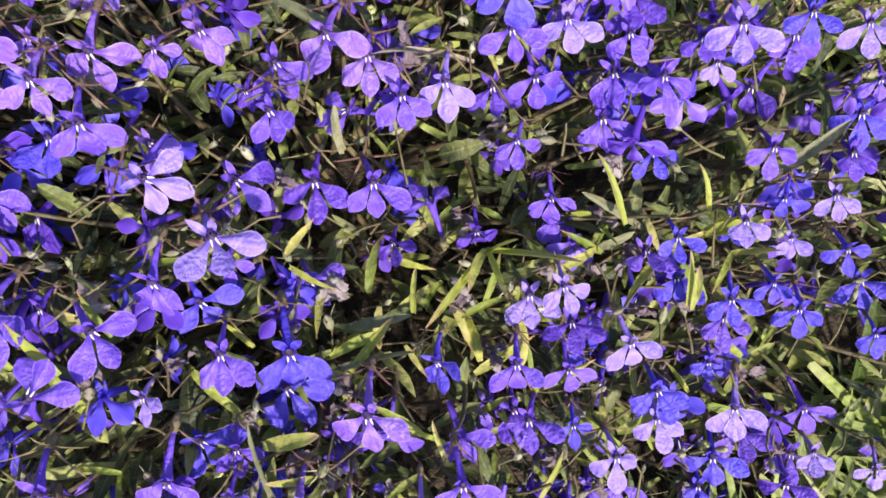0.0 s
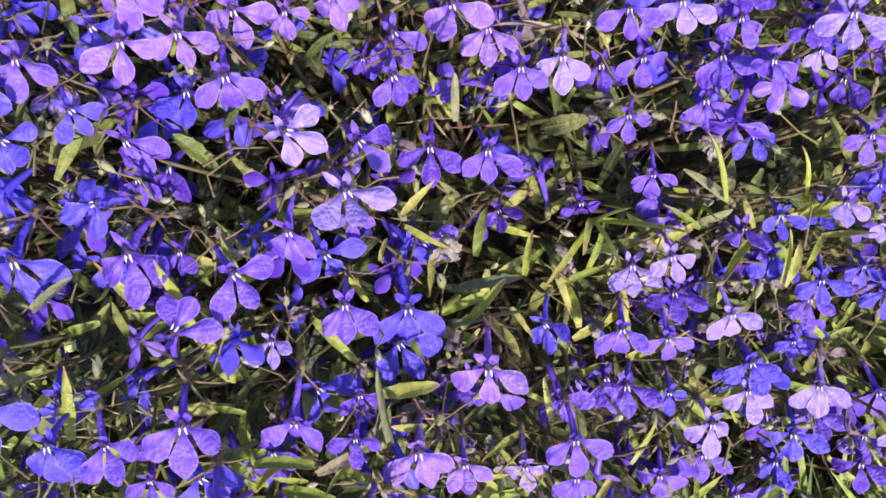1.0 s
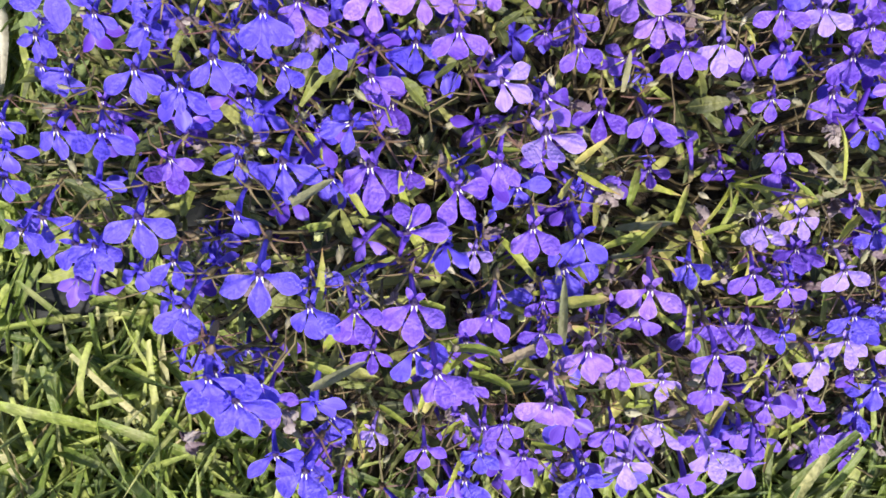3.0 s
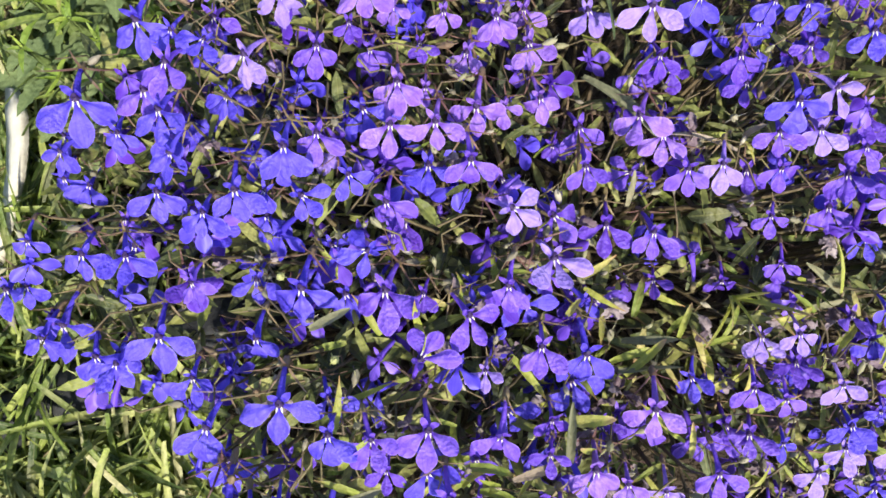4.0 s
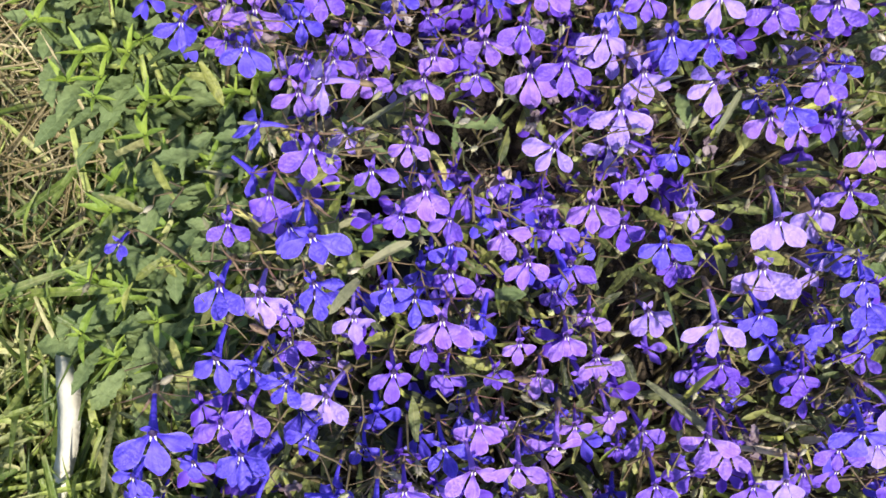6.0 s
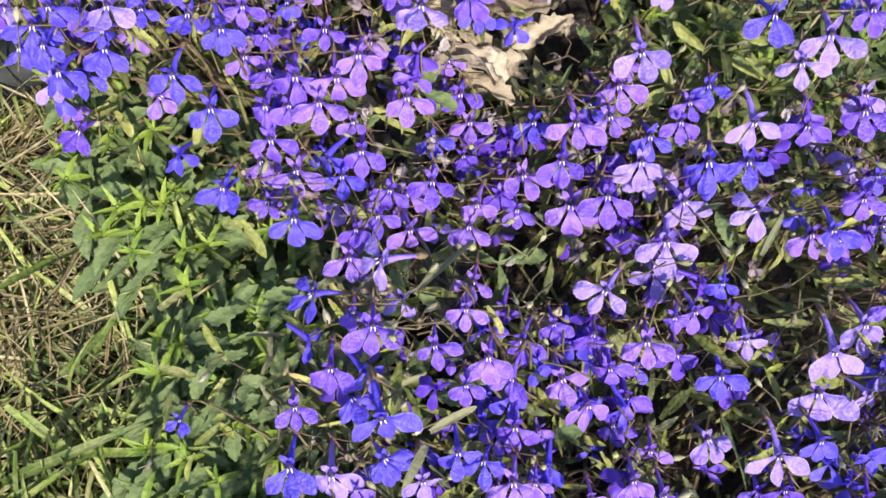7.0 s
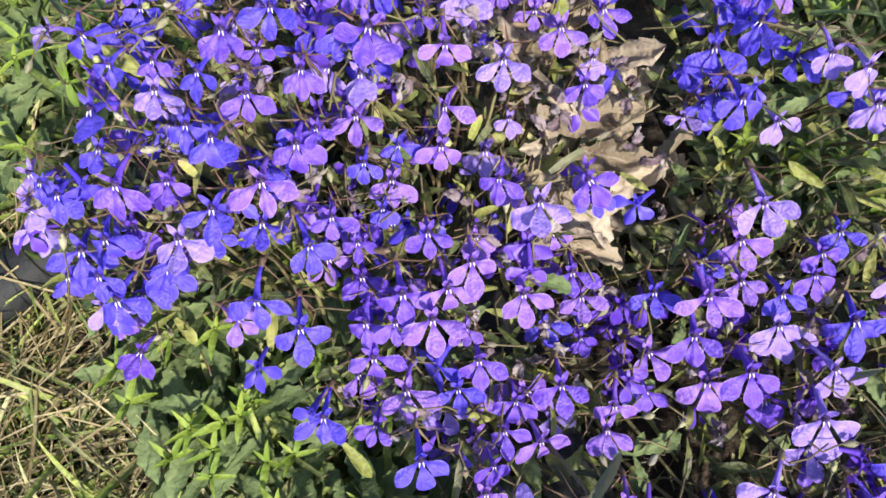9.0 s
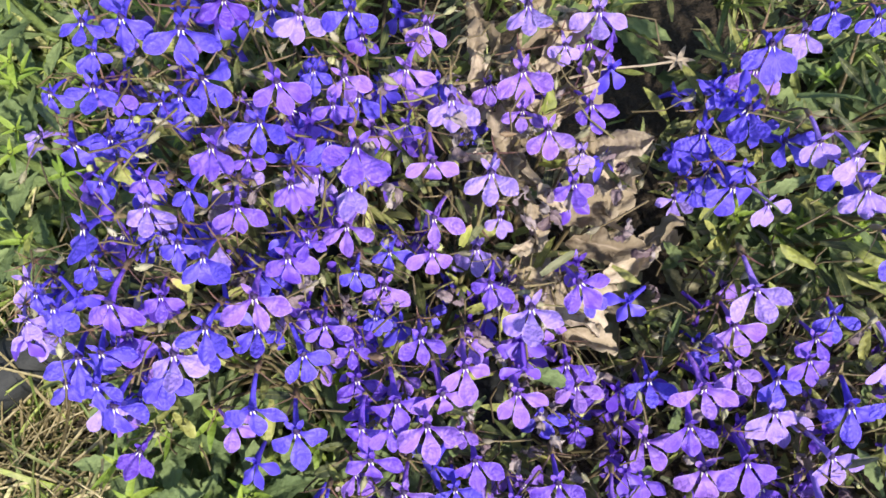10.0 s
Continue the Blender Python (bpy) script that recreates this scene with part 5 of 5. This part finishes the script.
def leafy_shoot(x, y, height, dense=9):
    z = ground_z(x, y)
    thing = new("leafy_shoot")
    thing.location = (x, y, z)
    tagged(thing, "young green shoot with toothed leaves and a bright tip", "plant", group="leafy shoots beside the lobelia")
    child("stalk", STALK, thing, Matrix.Diagonal((height, height, height, 1)))
    for i in range(dense):
        v = 0.08 + 0.62 * i / dense
        size = rng.uniform(0.020, 0.032) * (1.1 - 0.45 * v)
        child("leaf", BROAD_MESHES[rng.randrange(4)], thing, turned(0, 0, height * v, i * 2.4 + rng.gauss(0, 0.3), rng.gauss(0.25 + 0.3 * v, 0.2), rng.gauss(0, 0.2), size))
    for i in range(5):
        child("tip_leaf", TIPS[rng.randrange(3)], thing, turned(0, 0, height * 0.97, i * 1.15 + rng.gauss(0, 0.25), rng.gauss(0.6, 0.35), 0, rng.uniform(0.0055, 0.0112)))


made = 0
while made < 62:
    y = rng.uniform(-0.005, 0.17)
    x = rng.uniform(-0.135, -0.03)
    edge = -0.118 - 0.018 * smooth(0.09, 0.16, y) + 0.012 * smooth(0.0, 0.05, y) * (1 - smooth(0.05, 0.1, y))
    if x < edge + rng.gauss(0, 0.006) or (x + 0.19) * 0.35 + 0.165 < y < (x + 0.19) * 0.35 + 0.185 and x < -0.11:
        continue
    top, far = canopy(x, y)
    if far < 0.005 and top < 0.055:
        continue
    leafy_shoot(x, y, rng.uniform(0.022, 0.042))
    made += 1
made = 0
while made < 26:
    x, y = rng.uniform(0.072, 0.19), rng.uniform(0.115, 0.26)
    if not in_gap(x, y):
        leafy_shoot(x, y, rng.uniform(0.022, 0.045))
        made += 1
for x, y in ((0.102, 0.150), (0.118, 0.143), (0.134, 0.140), (0.112, 0.130), (0.128, 0.126)):
    leafy_shoot(x, y, rng.uniform(0.02, 0.035))
for x, y, h in ((-0.132, 0.131, 0.040), (-0.129, 0.119, 0.042), (-0.115, 0.137, 0.036), (-0.101, 0.137, 0.034), (-0.112, 0.107, 0.040), (-0.092, 0.111, 0.038), (-0.122, 0.100, 0.032)):
    leafy_shoot(x, y, h)
for i in range(36):
    x, y = rng.uniform(-0.185, -0.085), rng.uniform(0.205, 0.32)
    leafy_shoot(x, y, rng.uniform(0.025, 0.05), 8)


# ---- low leaves in the shaded gap behind the plants ----
def gap_leaves():
    heap = Heap()
    for i in range(150):
        x, y = rng.uniform(0.030, 0.090), rng.uniform(0.118, 0.20)
        if in_gap(x, y):
            continue
        heap.add(BROAD[rng.randrange(4)], Matrix.Translation(-right[0].location) @ turned(x, y, ground_z(x, y) + rng.uniform(0.002, 0.016), rng.uniform(0, 6.28), rng.gauss(0.45, 0.3), rng.gauss(0, 0.4), rng.uniform(0.010, 0.020)))
    tagged(child("low_foliage", heap.mesh("low_foliage", GREY_LEAF), right[0]), "dull grey-green leaves low in the shade", kind="stuff")


gap_leaves()


# ---- withered leaves ----
def crumpled(half, bend, twist, seed):
    v, f, uv = blade(1.0, [half * k for k in (0.25, 0.5, 0.8, 0.95, 0.85, 1.1, 0.92, 1.05, 0.8, 0.85, 0.6, 0.5, 0.15)], bend=bend, fold=0.5, teeth=0.05, across=4, ripple=0.5, twist=twist)
    for p in v:
        p += 0.075 * np.array(noise.noise_vector((p[0] * 6 + seed, p[1] * 6, p[2] * 6))) + 0.022 * np.array(noise.noise_vector((p[0] * 17 + seed, p[1] * 17, p[2] * 17)))
    return v, f, uv


WITHERED = as_meshes("leaf", [crumpled(*a) for a in ((0.22, 1.5, 0.7, 0.0), (0.19, -0.9, -0.9, 3.1), (0.25, 0.8, 1.1, 7.7), (0.16, 2.1, -0.6, 12.3), (0.2, 0.3, 0.4, 17.0))], DRY_LEAF)


def withered_leaf(x, y, z, yaw, rise, length, roll=0):
    ob = new("withered_leaf", rng.choice(WITHERED))
    ob.matrix_basis = turned(x, y, z, radians(yaw), radians(rise), radians(roll), length / 1000)
    tagged(ob, "curled brown withered leaf caught among the stems", "leaf", group="withered leaves")


withered_leaf(0.030, 0.168, 0.052, -10, 15, 25)
withered_leaf(0.024, 0.160, 0.055, -25, 10, 24, 30)
withered_leaf(0.040, 0.190, 0.041, -60, 30, 24, -20)
withered_leaf(0.048, 0.182, 0.035, 20, 20, 19)
withered_leaf(0.018, 0.150, 0.051, -60, 0, 24)
withered_leaf(0.012, 0.162, 0.063, -100, 10, 25, 25)
withered_leaf(0.020, 0.186, 0.067, 80, 20, 24)
withered_leaf(0.006, 0.200, 0.069, 60, 25, 24, -25)
withered_leaf(0.028, 0.210, 0.071, 30, 20, 25)
withered_leaf(0.014, 0.138, 0.045, -40, 5, 22)
withered_leaf(0.052, 0.160, 0.031, -20, 5, 22)
withered_leaf(-0.002, 0.168, 0.070, 100, 5, 22)
withered_leaf(0.034, 0.148, 0.041, 15, 10, 22, 15)
for i in range(40):
    x, y = rng.gauss(0.020, 0.014), rng.uniform(0.140, 0.235)
    withered_leaf(x, y, max(0.03, canopy(x, y)[0] - rng.uniform(0.004, 0.022)), rng.uniform(0, 360), rng.gauss(10, 30), rng.uniform(9, 18), rng.gauss(0, 45))
for x, y, z, yaw, rise, length, roll in (
        (0.024, 0.206, 0.062, -20, 15, 29, 10), (0.030, 0.190, 0.058, -35, 5, 31, -20), (0.034, 0.176, 0.050, 10, 10, 30, 15),
        (0.018, 0.172, 0.056, -15, 12, 30, 35), (0.026, 0.160, 0.046, 5, 8, 31, -15), (0.010, 0.196, 0.068, -60, 0, 28, 30),
        (0.004, 0.147, 0.054, -35, 8, 30, 0), (0.022, 0.142, 0.040, -5, 10, 27, 20), (0.014, 0.216, 0.072, 20, 20, 28, -30)):
    withered_leaf(x, y, z, yaw, rise, length, roll)
withered_leaf(-0.014, 0.064, 0.055, 190, 10, 20)
withered_leaf(0.022, 0.046, 0.040, 20, 10, 18)


# ---- withered florets ----
def withered_florets(plant, count, x0, x1, y0, y1):
    heap = Heap()
    scraps = [crumpled(0.3, 1.8, 0.8, 21.0), crumpled(0.22, 2.6, -1.0, 25.0)]
    for i in range(count):
        x, y = rng.uniform(x0, x1), rng.uniform(y0, y1)
        z = canopy(x, y)[0] - rng.uniform(0.001, 0.009)
        for k in range(3):
            heap.add(scraps[k % 2], Matrix.Translation(-plant[0].location) @ turned(x, y, z, rng.uniform(0, 6.28), rng.gauss(0, 0.7), rng.gauss(0, 0.8), rng.uniform(0.003, 0.0065)))
    tagged(child("withered_floret", heap.mesh("withered_floret", FADED), plant[0]), "shrivelled pale faded florets", kind="stuff")


FADED = leafy_material("faded_floret", ((0.0, (0.13, 0.085, 0.10)), (0.5, (0.27, 0.20, 0.23)), (1.0, (0.47, 0.41, 0.39))), 0.2, 0.7, False)
withered_florets(upper, 70, -0.075, 0.05, 0.09, 0.21)
withered_florets(lower, 46, -0.04, 0.15, -0.15, -0.02)
withered_florets(middle, 16, 0.03, 0.13, 0.05, 0.13)
withered_florets(lower, 40, 0.06, 0.175, -0.16, -0.08)


# ---- bleached strip, seed head ----
def bleached_strip():
    way = [(-0.1222, 0.002, 0.020), (-0.1190, -0.008, 0.0212), (-0.1182, -0.017, 0.0206), (-0.1186, -0.029, 0.0195), (-0.1210, -0.040, 0.018), (-0.1242, -0.051, 0.0155), (-0.128, -0.061, 0.011)]
    half = [0.0028, 0.0044, 0.0042, 0.0036, 0.0032, 0.0026, 0.0010]
    verts, faces = [], []
    for (x, y, z), w in zip(way, half):
        for s, dz in ((-1, 0.0), (0, 0.0012), (1, 0.0), (0, -0.0006)):
            verts.append((x + s * w, y - s * w * 0.25, z + dz))
    for i in range(len(way) - 1):
        for k in range(4):
            a, b = i * 4 + k, i * 4 + (k + 1) % 4
            faces.append((a, b, b + 4, a + 4))
    faces += [(3, 2, 1, 0), tuple(len(verts) - 4 + k for k in range(4))]
    ob = new("dead_grass_blade", mesh_from("dead_grass_blade", verts, faces, BLEACHED))
    tagged(ob, "broad bleached dead blade lying bent on the grass", "dead blade")


bleached_strip()


def seed_head(x, y, z):
    heap = Heap()
    hair = blade(1.0, [0.02, 0.015, 0.004], bend=0.3, across=1)
    for i in range(220):
        d = Vector((rng.gauss(0, 1), rng.gauss(0, 1), rng.gauss(0, 1))).normalized()
        m = Matrix.Translation((x, y, z)) @ d.to_track_quat("Y", "Z").to_matrix().to_4x4() @ Matrix.Scale(rng.uniform(0.0032, 0.0052), 4)
        heap.add(hair, m)
    heap.tube([(x, y, z - 0.002), (x + 0.002, y + 0.002, (z + ground_z(x, y)) / 2), (x + 0.004, y + 0.003, ground_z(x, y) - 0.002)], [0.0006, 0.0006, 0.0007], 5)
    tagged(new("seed_head", heap.mesh("seed_head", FLUFF)), "small fluffy beige seed head among the stems", "seed head")


seed_head(0.0905, 0.1015, 0.040)


# ---- dried star-shaped pod on a thin stalk over the bare strip ----
def dried_pod(plant, root, tip, reach):
    heap = Heap()
    sepal = blade(1.0, [0.10, 0.13, 0.11, 0.07, 0.015], bend=0.5, fold=0.3, across=1)
    base = plant[0].location
    a, b = Vector(root) - base, Vector(tip) - base
    heap.tube([a, a.lerp(b, 0.35) + Vector((0, 0.0006, 0.0012)), a.lerp(b, 0.7) + Vector((0, -0.0004, 0.0010)), b], [0.0005, 0.00042, 0.0004, 0.00055], 5)
    heap.tube([b - Vector((0.0012, 0, 0)), b, b + Vector((0.0012, 0, 0.0002))], [0.0005, 0.0012, 0.0004], 7)
    for i in range(7):
        heap.add(sepal, turned(*b, i * 0.9 + rng.gauss(0, 0.15), rng.gauss(0.2, 0.25), 0, reach * rng.uniform(0.75, 1.1)))
    child("dried_pod", heap.mesh("dried_pod", DRY_LEAF), plant[0], label="brown star-shaped dried pod on a thin stalk")


dried_pod(upper, (0.040, 0.213, 0.056), (0.0785, 0.212, 0.050), 0.0062)


# ---- a toothed green sprig between the flowers ----
def green_sprig(plant, x, y, z, *leaves):
    for yaw, rise, length in leaves:
        child("leaf", BROAD_MESHES[1], plant[0], Matrix.Translation(-plant[0].location) @ turned(x, y, z, radians(yaw), radians(rise), rng.gauss(0, 0.2), length / 1000), "broad toothed green leaf")


green_sprig(upper, 0.0175, 0.069, 0.044, (150, 15, 12), (5, 8, 19), (275, 20, 12), (60, 45, 8))
green_sprig(upper, -0.013, 0.064, 0.052, (200, 15, 15), (320, 10, 14), (90, 20, 12))
green_sprig(lower, -0.012, 0.030, 0.050, (230, 15, 20), (340, 10, 17), (170, 10, 15))
green_sprig(lower, 0.012, -0.058, 0.046, (60, 15, 14), (100, 15, 14), (300, 10, 12))
for i in range(60):
    x, y = rng.uniform(-0.05, 0.15), rng.uniform(0.0, 0.20)
    if canopy(x, y)[1] > 0.011:
        continue
    green_sprig(lower if y < 0.045 else upper if x < 0.04 else middle, x, y, canopy(x, y)[0] - rng.uniform(0.012, 0.026), (rng.uniform(0, 360), rng.uniform(0, 30), rng.uniform(11, 19)))


for i in range(44):
    x, y = rng.uniform(-0.088, -0.034), rng.uniform(0.024, 0.068)
    green_sprig(lower, x, y, 0.028 + 0.25 * (x + 0.088) + rng.uniform(0, 0.010), (rng.uniform(0, 360), rng.gauss(25, 18), rng.uniform(11, 19)))
for i in range(30):
    x, y = rng.uniform(-0.06, -0.02), rng.uniform(0.022, 0.072)
    d, z = rng.uniform(0, 6.28), 0.046 + 0.3 * (x + 0.06) + rng.uniform(-0.004, 0.004)
    long_leaf(lower, (x, y, z), (x + 0.011 * math.cos(d), y + 0.011 * math.sin(d), z + rng.uniform(0.0, 0.006)), "grey" if i % 3 else "yellow", 2.0)


# ---- lawn ----
POINTED, CUT = (0.8, 1.0, 1.0, 0.9, 0.7, 0.4, 0.04), (0.75, 0.9, 1.0, 1.0, 0.96, 0.9, 0.7)
BLADES = [blade(1.0, [0.85 * h * k for k in tip], bend=b, fold=0.55, across=1, twist=w) for h, b, w, tip in ((0.034, 0.5, 0.3, POINTED), (0.022, 1.1, -0.5, POINTED), (0.038, 0.25, 0.2, CUT), (0.024, 1.5, 0.8, POINTED), (0.030, 0.7, -0.6, CUT), (0.038, 0.9, 0.4, POINTED))]
STRAWS = [blade(1.0, [h * k for k in (0.9, 1.0, 1.0, 1.0, 0.9, 0.7, 0.2)], bend=b, fold=0.7, across=1, twist=w) for h, b, w in ((0.009, 0.5, 0.3), (0.007, 1.4, -0.5), (0.013, -0.5, 0.6), (0.008, 2.2, 0.4))]


def in_bed(x, y):
    """Whether a place lies under the lobelias, where little grass comes up."""
    top, far = canopy(x, y)
    if far < 0.011:
        return True
    return x > -0.03 + 0.04 * smooth(0.0, -0.16, y) and y > -0.135 and far < 0.05 and x < 0.175


def lawn():
    green, straw = Heap(), Heap()
    n = 0
    while n < 21000:
        x, y = rng.uniform(-0.29, 0.27), rng.uniform(-0.27, 0.40)
        dry = smooth(-0.01, 0.07, y) * (1 - smooth(-0.125, -0.09, x)) * (1 - 0.85 * smooth(0.185, 0.215, y))
        if in_gap(x, y):
            continue
        if in_bed(x, y) and rng.random() > 0.02:
            continue
        if y > 0.0 and x > 0.19 and rng.random() < 0.5:
            continue
        n += 1
        z = ground_z(x, y)
        if rng.random() < 0.44 * dry + 0.05:
            m = turned(x, y, z + rng.uniform(0.0, 0.010), rng.uniform(0, 6.28), rng.gauss(0.10, 0.22), rng.gauss(0, 0.6), rng.uniform(0.02, 0.05))
            straw.add(STRAWS[rng.randrange(4)], m)
            if dry > 0.4:
                straw.add(STRAWS[rng.randrange(4)], turned(x, y, z + rng.uniform(0.002, 0.014), rng.uniform(0, 6.28), rng.gauss(0.1, 0.25), 0, rng.uniform(0.02, 0.05)))
        else:
            if dry and rng.random() < 0.1 * dry:
                continue
            m = turned(x, y, z - 0.002, rng.gauss(0.6, 1.6), rng.gauss(0.66, 0.35), rng.gauss(0, 0.4), rng.uniform(0.022, 0.052))
            green.add(BLADES[rng.choice((1, 3)) if rng.random() < 0.8 * dry else rng.randrange(6)], m)
    for i in range(9000):
        ang, r = rng.uniform(0, 6.283), 0.26 + 0.75 * rng.random() ** 0.8
        x, y = r * math.cos(ang), 0.06 + r * math.sin(ang)
        if -0.29 < x < 0.27 and -0.27 < y < 0.40:
            continue
        green.add(BLADES[rng.randrange(6)], turned(x, y, ground_z(x, y) - 0.002, rng.uniform(0, 6.28), rng.gauss(0.75, 0.3), rng.gauss(0, 0.5), rng.uniform(0.03, 0.06)))
    for i in range(260):
        x = rng.uniform(-0.19, -0.06)
        y = -0.134 + (x + 0.19) * 0.36 + rng.gauss(0, 0.013)
        green.add(BLADES[rng.randrange(6)], turned(x, y, ground_z(x, y) + rng.uniform(0, 0.006), rng.gauss(0.6, 1.6), rng.gauss(0.7, 0.3), rng.gauss(0, 0.5), rng.uniform(0.02, 0.04)))
    long_blade = blade(1.0, [0.016, 0.022, 0.024, 0.024, 0.023, 0.021, 0.018, 0.013, 0.008, 0.001], bend=0.9, fold=0.5, across=1)
    for x, y, yaw, rise, size in ((-0.172, 0.018, 0.13, 0.78, 0.080), (-0.146, 0.027, -0.19, 0.85, 0.070), (-0.128, 0.004, 0.05, 0.55, 0.060), (-0.142, 0.044, -0.42, 0.60, 0.050)):
        green.add(long_blade, turned(x, y, 0.008, yaw, rise, 0.2, size))
    tagged(new("lawn_grass", green.mesh("lawn_grass", GRASS)), "short bright green lawn grass with bent blades", "grass", kind="stuff")
    tagged(new("dry_grass", straw.mesh("dry_grass", STRAW)), "dead straw-coloured grass matted over the soil", "grass", kind="stuff")


lawn()
